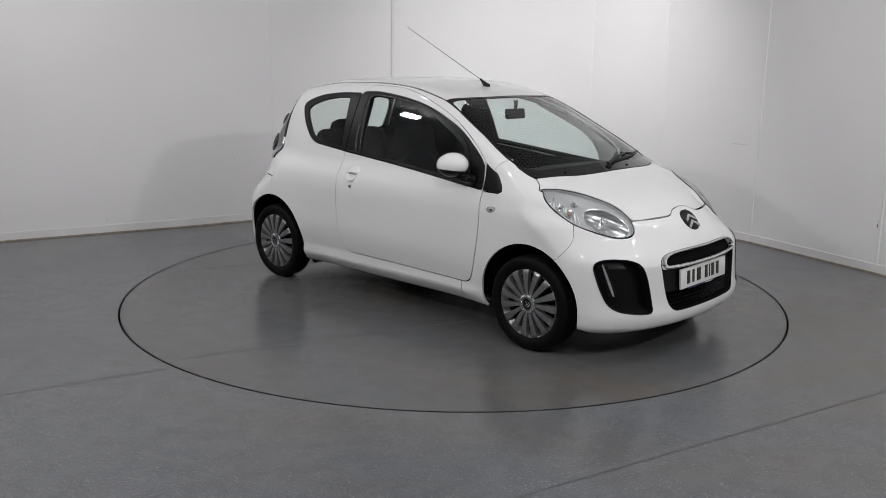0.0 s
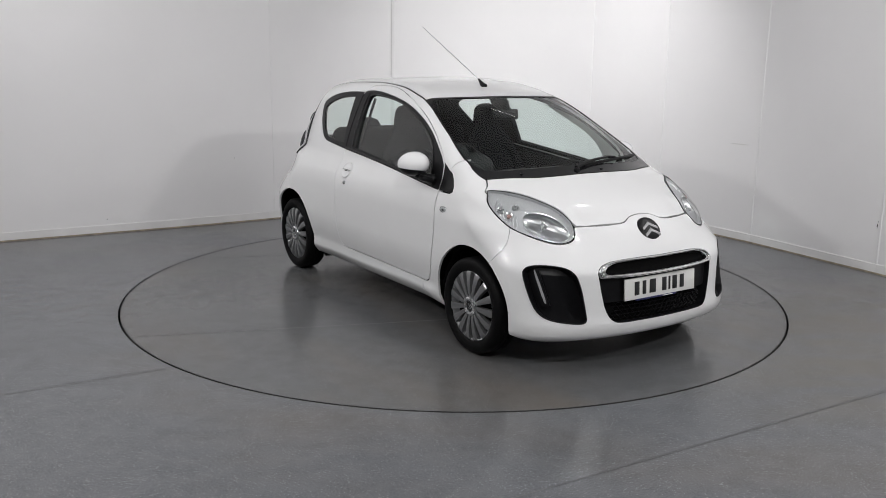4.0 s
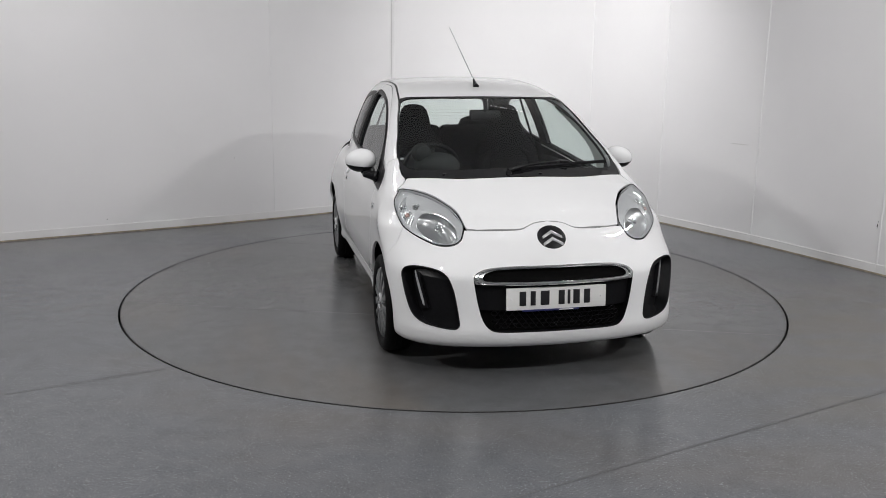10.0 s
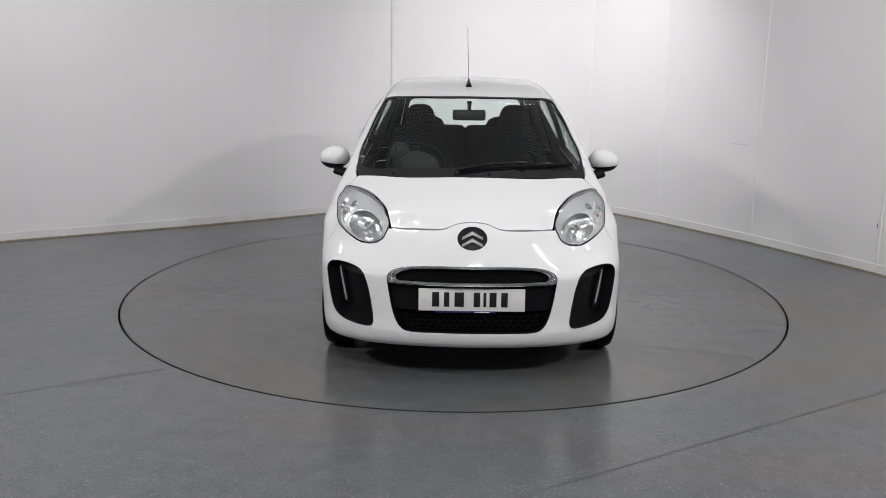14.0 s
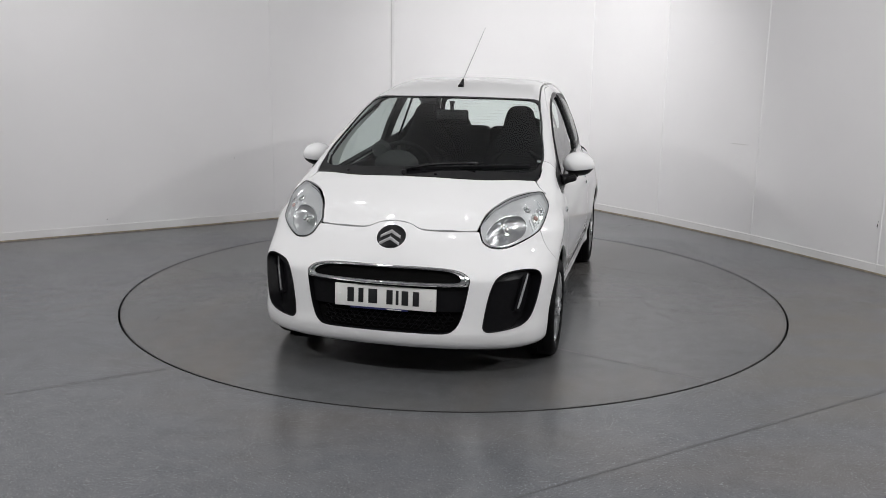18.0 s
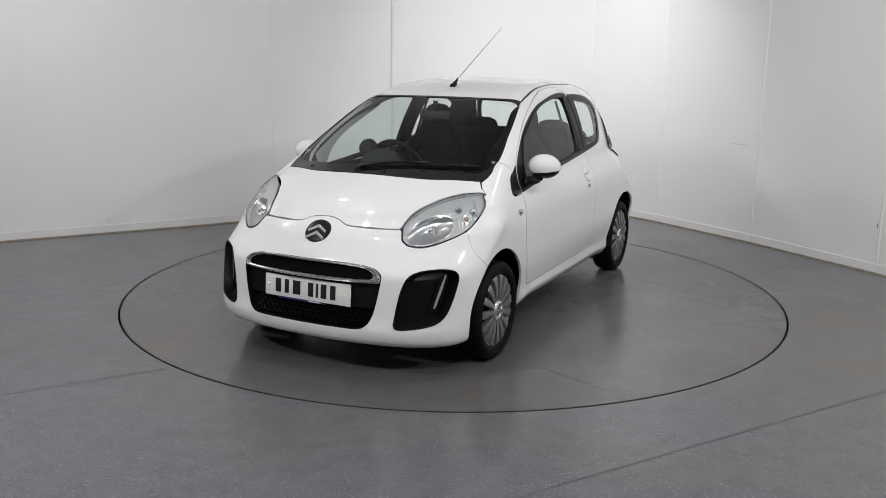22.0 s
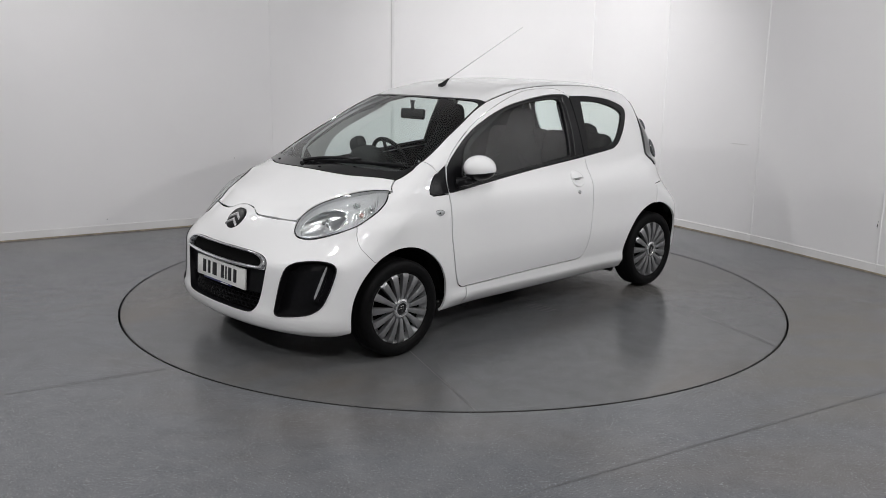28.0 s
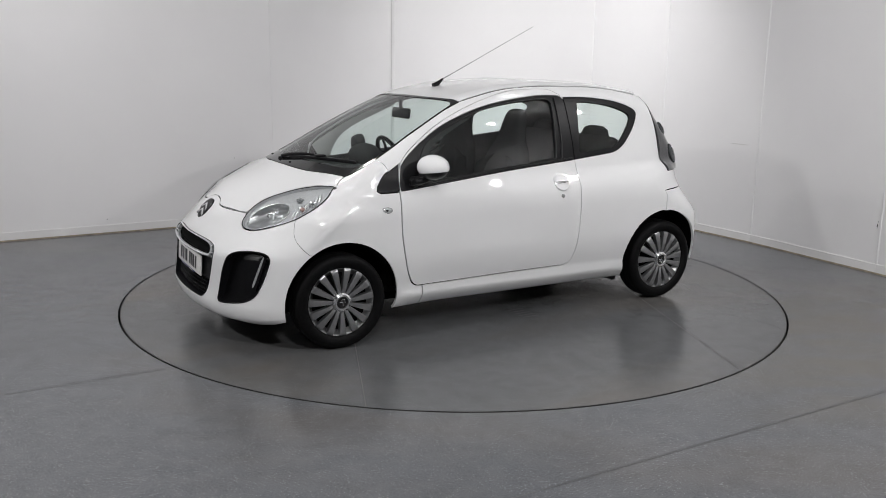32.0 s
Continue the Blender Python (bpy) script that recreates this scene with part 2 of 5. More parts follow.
def slab(name, a, b, z0, z1, thick, mat, parent, label="", bevel=0.0, out=1.0):
    """An upright slab from a to b whose room face lies on the line; it grows outwards."""
    a, b = Vector(a), Vector(b)
    d = b - a
    n = Vector((-d.y, d.x)).normalized() * out
    bm = box(d.length, thick, z1 - z0, bevel, 1)
    mid = (a + b) / 2 + n * thick / 2
    return part(name, bm, mat, parent, label, smooth=False, at=Matrix.Translation((mid.x, mid.y, (z0 + z1) / 2)) @ Matrix.Rotation(math.atan2(d.y, d.x), 4, "Z"))


def curved(name, pts, z0, z1, thick, mat, parent, label=""):
    """A smooth bent wall panel."""
    verts, faces = [], []
    k = len(pts)
    for i, p in enumerate(pts):
        a, b = Vector(pts[max(i - 1, 0)]), Vector(pts[min(i + 1, k - 1)])
        n = Vector((-(b - a).y, (b - a).x)).normalized()
        for off in (0, thick):
            for z in (z0, z1):
                verts.append((p[0] + n.x * off, p[1] + n.y * off, z))
    for i in range(k - 1):
        j = 4 * i
        faces += [(j, j + 4, j + 5, j + 1), (j + 2, j + 3, j + 7, j + 6), (j + 1, j + 5, j + 7, j + 3), (j, j + 2, j + 6, j + 4)]
    ob = mesh_part(name, verts, faces, mat, parent, label)
    ob.data.set_sharp_from_angle(angle=radians(40))
    return ob


walls = thing("wall", "white painted flat and curved wall panels of a photo studio", "wall", kind="structure")
corner = wall_line[4:17]
flat_runs = [(wall_line[i], wall_line[i + 1]) for i in range(4)] + [(wall_line[i], wall_line[i + 1]) for i in range(16, len(wall_line) - 1)]
for a, b in flat_runs:
    if a not in (wall_line[2], wall_line[3]):
        slab("wall_panel", a, b, 0, CEILING, 0.10, WALL, walls)
# the left wall bends gently before the corner
p0, p1, p2 = Vector(wall_line[2]).lerp(Vector(wall_line[3]), 0.4), Vector(wall_line[3]), Vector(wall_line[3]).lerp(Vector(wall_line[4]), 0.92)
bend = [Vector(wall_line[2])] + [p0.lerp(p1, k / 16).lerp(p1.lerp(p2, k / 16), k / 16) for k in range(17)] + [Vector(wall_line[4])]
curved("curved_wall_panel", [tuple(p) for p in bend], 0, CEILING, 0.10, WALL, walls)
curved("curved_wall_panel", corner, 0, CEILING, 0.10, WALL, walls)
# unseen walls added behind the camera, white to bounce light onto the car
back_wall = thing("wall_back_added", "plain white unseen walls added to close the studio behind and bounce light", "wall", kind="structure")
for a, b in zip(BACK[:-1], BACK[1:]):
    slab("wall_panel", a, b, 0, CEILING, 0.10, BACKWALL, back_wall)
skirting = thing("baseboard", "white coved skirting along the studio walls, grimy at the floor", "skirting", kind="structure")
for a, b in flat_runs:
    if a not in (wall_line[2], wall_line[3]):
        slab("skirting_board", a, b, 0, 0.078, 0.007, SKIRT, skirting, bevel=0.002, out=-1.0)
        slab("grime_line", a, b, 0.0, 0.012, 0.009, GRIME, skirting, out=-1.0)
aside = Vector((0.5, -0.866))
curved("curved_skirting", [tuple(p + aside * 0.0075) for p in bend], 0, 0.078, 0.007, SKIRT, skirting)
curved("grime_line", [tuple(p + aside * 0.0095) for p in bend], 0, 0.012, 0.002, GRIME, skirting)
curved("curved_skirting", [(x, y - 0.007) for x, y in corner], 0, 0.078, 0.007, SKIRT, skirting)
# joint strips between wall panels
joints = thing("trim", "thin white joint strips between the wall panels", "trim", kind="structure")
for (x, y), w, d in ((wall_line[4], 0.030, 0.018), (tuple(bend[9]), 0.006, 0.003), (wall_line[16], 0.010, 0.004), (wall_line[17], 0.012, 0.006),
                     (wall_line[18], 0.012, 0.005), (wall_line[19], 0.012, 0.005), (wall_line[1], 0.01, 0.004)):
    to = (EYE.xy - Vector((x, y))).normalized()
    part("joint_strip", box(w, d * 2, CEILING - 0.08, 0.0015, 1), JOINT, joints, smooth=False,
         at=Matrix.Translation((x, y, CEILING / 2 + 0.04)) @ Matrix.Rotation(math.atan2(to.y, to.x) + math.pi / 2, 4, "Z"))

# a thin grey bar stands in for the corner strip's shadow line
shade_at = Vector(wall_line[4]) + Vector((-0.019, -0.018))
part("joint_shade_line", box(0.005, 0.012, CEILING - 0.08), JOINT_SHADE, joints, "thin grey bar painting the shadow line beside the corner strip", smooth=False, at=Matrix.Translation((shade_at.x, shade_at.y, CEILING / 2 + 0.04)))
# scuffs and drill marks on the wall panels
def scuff(run, along, z, w, h, dark=False):
    a, b = Vector(run[0]), Vector(run[1])
    d = (b - a).normalized()
    n = Vector((d.y, -d.x))
    bm = bmesh.new()
    k = 9
    ring = [bm.verts.new((w / 2 * math.cos(2 * math.pi * i / k) * random.uniform(0.6, 1.1), 0, h / 2 * math.sin(2 * math.pi * i / k) * random.uniform(0.6, 1.1))) for i in range(k)]
    bm.faces.new(ring)
    q = a + d * along + n * 0.0015
    part("scuff", bm, SEAM if dark else SCUFF, walls, smooth=False, at=Matrix.Translation((q.x, q.y, z)) @ Matrix.Rotation(math.atan2(d.y, d.x), 4, "Z"))


# old drill holes, scrapes and smears on the boards
for run, along, z, w, h, dark in (
        (6, 0.006, 0.403, 0.008, 0.008, True), (6, 0.016, 0.385, 0.008, 0.008, True), (6, 0.016, 0.374, 0.007, 0.007, True),
        (6, 0.012, 0.331, 0.008, 0.009, True), (6, 0.012, 0.318, 0.007, 0.007, True), (6, 1.242, 0.405, 0.009, 0.010, True),
        (6, 1.236, 0.373, 0.010, 0.040, True), (5, 1.155, 0.258, 0.014, 0.010, False), (5, 0.958, 0.869, 0.25, 0.009, False),
        (6, 0.097, 0.879, 0.008, 0.008, True), (2, 2.068, 0.634, 0.010, 0.008, True), (2, 0.882, 0.132, 0.010, 0.008, True)):
    scuff(flat_runs[run], along, z, w, h, dark)
outline_floor = wall_line + BACK[1:-1]
# this ceiling is unseen, added to close the room and reflect light
ceiling_ob = mesh_part("ceiling", [(x * 1.03, y * 1.03, z) for z in (CEILING, CEILING + 0.1) for x, y in outline_floor],
                       [tuple(range(len(outline_floor))), tuple(range(2 * len(outline_floor) - 1, len(outline_floor) - 1, -1))], CEIL, smooth=False)
tagged(ceiling_ob, "plain pale unseen ceiling added over the studio", "ceiling", kind="structure")

# floor with a round opening for the turntable
n_ring = 160
verts, faces = [], []
for i in range(n_ring):
    a = 2 * math.pi * i / n_ring
    c, s = math.cos(a), math.sin(a)
    for r, z in ((TABLE_R + GAP, -0.08), (TABLE_R + GAP, 0.0), (3.0, 0.0), (16.0, 0.0)):
        verts.append((r * c, r * s, z))
for i in range(n_ring):
    j, k = 4 * i, 4 * ((i + 1) % n_ring)
    for q in range(3):
        faces.append((j + q, j + q + 1, k + q + 1, k + q))
floor_ob = mesh_part("floor", verts, faces, FLOOR_VINYL, smooth=False)
tagged(floor_ob, "grey speckled safety vinyl floor with scuffs and welded seams", "floor", kind="structure")
part("turntable_pit", lathe([(0.001, -0.09), (TABLE_R + 0.06, -0.09), (TABLE_R + 0.06, -0.081)], 64, "Z"), PIT, floor_ob)


def strip(name, a, b, w, mat, parent, z=0.0012):
    a, b = Vector(a), Vector(b)
    n = Vector((-(b - a).y, (b - a).x)).normalized() * w / 2
    return mesh_part(name, [(*(a + n), z), (*(a - n), z), (*(b - n), z), (*(b + n), z)], [(0, 1, 2, 3)], mat, parent, smooth=False)


# welded seams, two metres apart, run along the left wall
sd = Vector((math.cos(radians(30.6)), math.sin(radians(30.6))))
sn = Vector((-sd.y, sd.x))
for off in (-0.735, -2.71, 1.24, -4.7):
    base = sn * off
    half = math.sqrt(max((TABLE_R + 0.012) ** 2 - off ** 2, 0))
    if half > 0:
        strip("welded_seam", base - sd * 8, base - sd * half, 0.004, WELD, floor_ob)
        strip("welded_seam", base + sd * half, base + sd * 3.5, 0.004, WELD, floor_ob)
    else:
        strip("welded_seam", base - sd * 9, base + sd * 9, 0.004, WELD, floor_ob)

# turntable
table = thing("turntable", "round vinyl-covered turntable set flush in the floor", "turntable")
part("disc", lathe([(0.001, 0.0), (1.2, 0.0), (TABLE_R - GAP, 0.0), (TABLE_R - GAP, -0.07)], 160, "Z"), DISC_VINYL, table)
part("edge_band", lathe([(TABLE_R - GAP + 0.001, 0.0006), (TABLE_R - GAP + 0.001, -0.07), (TABLE_R - GAP - 0.004, -0.07), (TABLE_R - GAP - 0.004, 0.0006), (TABLE_R - GAP + 0.001, 0.0006)], 160, "Z"), SEAM, table)
td = Vector((0.35, 0.936)).normalized()
tn = Vector((td.y, -td.x))
for off in (-1.233, 0.757):
    half = math.sqrt((TABLE_R - 0.012) ** 2 - off ** 2)
    strip("seam", tn * off - td * half, tn * off + td * half, 0.004, DISCSEAM, table)
for i in range(5):
    strip("drain_slot", (-0.135, 0.675 + 0.042 * i), (-0.025, 0.675 + 0.042 * i), 0.013, SEAM, table, 0.0016)

# lamps, three of them added as unseen fill
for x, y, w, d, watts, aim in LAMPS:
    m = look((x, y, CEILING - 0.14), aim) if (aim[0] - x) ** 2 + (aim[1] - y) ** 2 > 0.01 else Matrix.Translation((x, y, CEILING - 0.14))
    lamp = thing("ceiling_or_fill_light", "flat rectangular light hung under the ceiling, studio lamp or added fill", "ceiling light", "studio lights", at=m)
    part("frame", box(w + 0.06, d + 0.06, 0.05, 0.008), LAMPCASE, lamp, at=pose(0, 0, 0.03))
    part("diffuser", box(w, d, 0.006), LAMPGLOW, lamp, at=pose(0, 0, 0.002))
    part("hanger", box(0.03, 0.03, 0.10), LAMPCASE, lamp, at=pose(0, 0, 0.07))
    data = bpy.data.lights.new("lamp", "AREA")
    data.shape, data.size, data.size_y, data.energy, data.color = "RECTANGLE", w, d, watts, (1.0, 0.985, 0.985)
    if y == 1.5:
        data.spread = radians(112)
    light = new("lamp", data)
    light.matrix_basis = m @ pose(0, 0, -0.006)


# ---- car skin ----
CURVES = {}


def spline(x, xs, ys, soft=0.04):
    """A smooth curve near the points (xs, ys), held at its ends."""
    key = (xs, ys, soft)
    if key not in CURVES:
        lo, hi = xs[0] - 4 * soft, xs[-1] + 4 * soft
        g = np.linspace(lo, hi, 2000)
        d = g[1] - g[0]
        v = np.interp(g, xs, ys)
        k = np.arange(-int(3.5 * soft / d), int(3.5 * soft / d) + 1) * d
        w = np.exp(-0.5 * (k / soft) ** 2)
        w /= w.sum()
        v = np.convolve(np.pad(v, len(k) // 2, mode="edge"), w, mode="valid")
        CURVES[key] = (g, v)
    g, v = CURVES[key]
    return np.interp(x, g, v)


def smax(a, b, k):
    h = np.maximum(k - np.abs(a - b), 0) / k
    return np.maximum(a, b) + h * h * k / 4


def smin(a, b, k):
    return -smax(-a, -b, k)


def body(p):
    """Signed distance-like function of the car's outer skin: negative inside. x forward, z up."""
    x, y, z = p[..., 0], np.abs(p[..., 1]), p[..., 2]
    # lower body
    tuck = spline(x, (-1.7, -1.45, -0.95, -0.75, 0.6, 0.82, 1.45, 1.7), (0.2, 0.3, 0.6, 1, 1, 0.6, 0.3, 0.3), 0.08)
    flare = 0.014 * np.exp(-((x - 1.17) / 0.36) ** 2) + 0.02 * np.exp(-((x + 1.17) / 0.36) ** 2)
    half = spline(x, (-0.2, 0.8), (0.803, 0.788), 0.2) + flare * np.exp(-((z - 0.45) / 0.27) ** 2) - 1.28 * np.maximum(z - 0.70, 0) ** 2 - tuck * 0.60 * np.maximum(0.50 - z, 0) ** 1.75
    sill = 0.022 * np.exp(-((z - 0.243) / 0.040) ** 2) * np.clip((x + 0.95) / 0.12, 0, 1) * np.clip((0.85 - x) / 0.12, 0, 1)
    side = y - half - sill
    high = np.clip((z - 0.53) / 0.22, 0, 1)
    high = high * high * (3 - 2 * high)
    nose = x - (spline(z, (0.15, 0.2, 0.26, 0.32, 0.45, 0.53, 0.58, 0.66, 0.72, 0.78), (1.78, 1.838, 1.85, 1.834, 1.823, 1.816, 1.79, 1.756, 1.73, 1.655), 0.016)
                - (0.235 + 0.475 * high) * y ** 2 - (0.20 - 0.16 * high) * (y / 0.8) ** 6)
    lowz = np.clip((0.85 - z) / 0.3, 0, 1)
    lowz = lowz * lowz * (3 - 2 * lowz)
    tail = (spline(z, (0.2, 0.3, 0.55, 0.65, 0.85, 1.0), (-1.58, -1.61, -1.61, -1.585, -1.55, -1.48), 0.03)
            + (0.20 - 0.15 * lowz) * y ** 2 + (0.30 - 0.2 * lowz) * (y / 0.8) ** 6) - x
    lid = spline(x, (-1.7, 0.7, 1.0, 1.2, 1.35, 1.5, 1.65, 1.75), (0.99, 1.0, 1.0, 0.957, 0.912, 0.857, 0.775, 0.68), 0.035)
    lid = lid - spline(x, (0.9, 1.1, 1.3, 1.57), (0.17, 0.19, 0.26, 0.36), 0.06) * y ** 2
    lid = lid + (0.135 * np.minimum(y, 0.60) ** 3 - 0.25 * np.maximum(y - 0.62, 0)) * np.clip((x - 1.08) / 0.14, 0, 1)
    top = (z - lid) * 0.9
    # the crest over the headlamps is sharper, their lower outer part fuller
    crest = np.clip((y - 0.36) / 0.14, 0, 1) * np.clip((x - 1.14) / 0.16, 0, 1) * np.clip((1.66 - x) / 0.12, 0, 1)
    low = smax(smax(side, nose, 0.09), tail, 0.10)
    low = low - 0.050 * np.exp(-((x - 1.40) / 0.20) ** 2 - ((z - 0.745) / 0.085) ** 2) * np.clip((y - 0.36) / 0.14, 0, 1)
    low = smax(low, top, 0.09 - 0.065 * crest)
    low = smax(low, 0.165 - z, 0.05)
    # cabin
    up = z - 0.96
    cab = y - (0.715 - 0.25 * up - 0.38 * up * np.abs(up) - 0.19 * np.maximum(-0.6 - x, 0) ** 2)
    glass = (z - (0.957 + 0.502 * (1.2 - x - spline(x, (0.25, 0.6), (0.28, 0.47), 0.08) * y ** 2) + 0.10 * np.maximum(1.2 - x, 0) * np.maximum(x - 0.38, 0))) * 0.9
    roof = z - (spline(x, (-1.4, -1.15, -0.8, -0.3, 0.0, 0.154, 0.4, 0.7), (1.340, 1.403, 1.450, 1.465, 1.442, 1.411, 1.353, 1.266), 0.06) - 0.085 * y ** 2)
    back = ((-1.25 - (1.36 - z) * 0.6 + 0.14 * y ** 2 + 0.20 * (y / 0.8) ** 6) - x) * 0.85
    top2 = smax(smax(smax(cab, roof, 0.10), glass, 0.05), back, 0.06)
    top2 = smax(top2, 0.85 - z, 0.05)
    join = np.clip((x - 0.72) / 0.25, 0, 1)
    return smin(low, top2, 0.03 + 0.035 * join * join * (3 - 2 * join))


def slope(p):
    """Outward unit normals of the skin."""
    h = 0.002
    g = np.stack([body(p + np.array(d) * h) - body(p - np.array(d) * h) for d in ((1, 0, 0), (0, 1, 0), (0, 0, 1))], -1)
    return g / np.linalg.norm(g, axis=-1, keepdims=True)


def shoot(o, d, reach):
    """First points at which rays from outside meet the skin."""
    o, d = np.asarray(o, float), np.asarray(d, float)
    lo, hi = np.zeros(len(o)), np.full(len(o), reach * 1.0)
    found = np.zeros(len(o), bool)
    n = 70
    for i in range(1, n + 1):
        k = reach * i / n
        inside = body(o + d * k) < 0
        fresh = inside & ~found
        hi[fresh], lo[fresh] = k, reach * (i - 1) / n
        found |= inside
    lo[~found] = hi[~found] = reach
    for _ in range(18):
        mid = (lo + hi) / 2
        inside = body(o + d * mid[:, None]) < 0
        hi, lo = np.where(inside, mid, hi), np.where(inside, lo, mid)
    return o + d * hi[:, None]


def ring_map(uv):
    """(x, angle about a lengthwise axis): sides, pillars and roof rails."""
    a = uv[:, 1] / 0.8
    d = np.stack([np.zeros(len(a)), np.cos(a), np.sin(a)], -1)
    o = np.stack([uv[:, 0], np.zeros(len(a)), np.full(len(a), 0.75)], -1)
    return shoot(o + d * 1.4, -d, 1.35)


def ring_inv(p):
    return np.stack([p[:, 0], 0.8 * np.arctan2(p[:, 2] - 0.75, p[:, 1])], -1)


def nose_map(uv):
    """(angle about an upright axis, z): the front end."""
    a = uv[:, 0] / 0.8
    d = np.stack([np.cos(a), np.sin(a), np.zeros(len(a))], -1)
    o = np.stack([np.full(len(a), 1.0), np.zeros(len(a)), uv[:, 1]], -1)
    return shoot(o + d * 1.3, -d, 1.25)


def nose_inv(p):
    return np.stack([0.8 * np.arctan2(p[:, 1], p[:, 0] - 1.0), p[:, 2]], -1)


def tail_map(uv):
    a = uv[:, 0] / 0.8
    d = np.stack([-np.cos(a), np.sin(a), np.zeros(len(a))], -1)
    o = np.stack([np.full(len(a), -0.85), np.zeros(len(a)), uv[:, 1]], -1)
    return shoot(o + d * 1.3, -d, 1.25)


def tail_inv(p):
    return np.stack([0.8 * np.arctan2(p[:, 1], -0.85 - p[:, 0]), p[:, 2]], -1)


def top_map(uv):
    o = np.stack([uv[:, 0], uv[:, 1], np.full(len(uv), 1.8)], -1)
    return shoot(o, np.tile((0.0, 0.0, -1.0), (len(uv), 1)), 1.4)


def top_inv(p):
    return p[:, :2].copy()


def S(*pts):
    """Skin points from (x, z) seen from the side."""
    q = np.array(pts, float)
    o = np.stack([q[:, 0], np.full(len(q), 1.3), q[:, 1]], -1)
    return shoot(o, np.tile((0.0, -1.0, 0.0), (len(q), 1)), 1.3)


def N(*pts):
    """Skin points from (degrees round the nose, z)."""
    q = np.array(pts, float)
    return nose_map(np.stack([np.radians(q[:, 0]) * 0.8, q[:, 1]], -1))


def B(*pts):
    """Skin points from (degrees round the tail, z)."""
    q = np.array(pts, float)
    return tail_map(np.stack([np.radians(q[:, 0]) * 0.8, q[:, 1]], -1))


def T(*pts):
    """Skin points from (x, y) seen from above."""
    return top_map(np.array(pts, float))


def arch(cx, a0, a1, n=18):
    """Skin points round a wheel opening, degrees from the front horizontal."""
    a = np.radians(np.linspace(a0, a1, n))
    cx, cz, r = (1.157, 0.267, 0.334) if cx > 0 else (-1.16, 0.292, 0.322)
    return S(*[(cx + r * math.cos(t), cz + r * math.sin(t)) for t in a])


def curve(pts, steps=5, closed=False):
    """Catmull-Rom through points of any dimension; a doubled point makes a corner."""
    p = np.asarray(pts, float)
    k = len(p)
    out = []
    for i in range(k if closed else k - 1):
        p1, p2 = p[i], p[(i + 1) % k]
        if np.allclose(p1, p2):
            continue
        p0 = p[(i - 1) % k] if closed or i > 0 else p1
        p3 = p[(i + 2) % k] if closed or i + 2 < k else p2
        for t in np.arange(steps) / steps:
            out.append(0.5 * (2 * p1 + (p2 - p0) * t + (2 * p0 - 5 * p1 + 4 * p2 - p3) * t * t + (3 * p1 - p0 - 3 * p2 + p3) * t ** 3))
    if not closed:
        out.append(p[-1])
    return np.array(out)


def mirrored(half):
    """A closed loop from its half, which starts and ends on the centre line."""
    other = half[::-1].copy()
    other[:, 1] *= -1
    keep = np.abs(other[:, 1]) > 1e-4
    return np.concatenate([half, other[keep]])


def inside(poly, q):
    x, y = q[:, 0], q[:, 1]
    a, b = poly, np.roll(poly, -1, 0)
    hit = np.zeros(len(q), bool)
    for (x1, y1), (x2, y2) in zip(a, b):
        c = (y1 > y) != (y2 > y)
        if c.any():
            hit ^= c & (x < (x2 - x1) * (y - y1) / (y2 - y1 + 1e-15) + x1)
    return hit


def even(loop, step):
    """A closed loop resampled at even steps, corners kept."""
    nxt = np.roll(loop, -1, 0)
    out = []
    for a, b in zip(loop, nxt):
        d = np.linalg.norm(b - a)
        if d < 1e-6:
            continue
        k = max(1, int(round(d / step)))
        out += [a + (b - a) * i / k for i in range(k)]
    out = np.array(out)
    keep = [0]
    for i in range(1, len(out)):
        if np.linalg.norm(out[i] - out[keep[-1]]) > step * 0.25:
            keep.append(i)
    return out[keep]


def shrink(loop, d):
    """Moves a loop inwards by d (outwards if negative)."""
    a, b = np.roll(loop, 1, 0), np.roll(loop, -1, 0)
    t = b - a
    t /= np.linalg.norm(t, axis=1, keepdims=True) + 1e-12
    n = np.stack([-t[:, 1], t[:, 0]], -1)
    area = np.sum(loop[:, 0] * b[:, 1] - b[:, 0] * loop[:, 1])
    return loop + n * d * (1 if area > 0 else -1)


MAPS = {"ring": (ring_map, ring_inv), "nose": (nose_map, nose_inv), "tail": (tail_map, tail_inv), "top": (top_map, top_inv)}


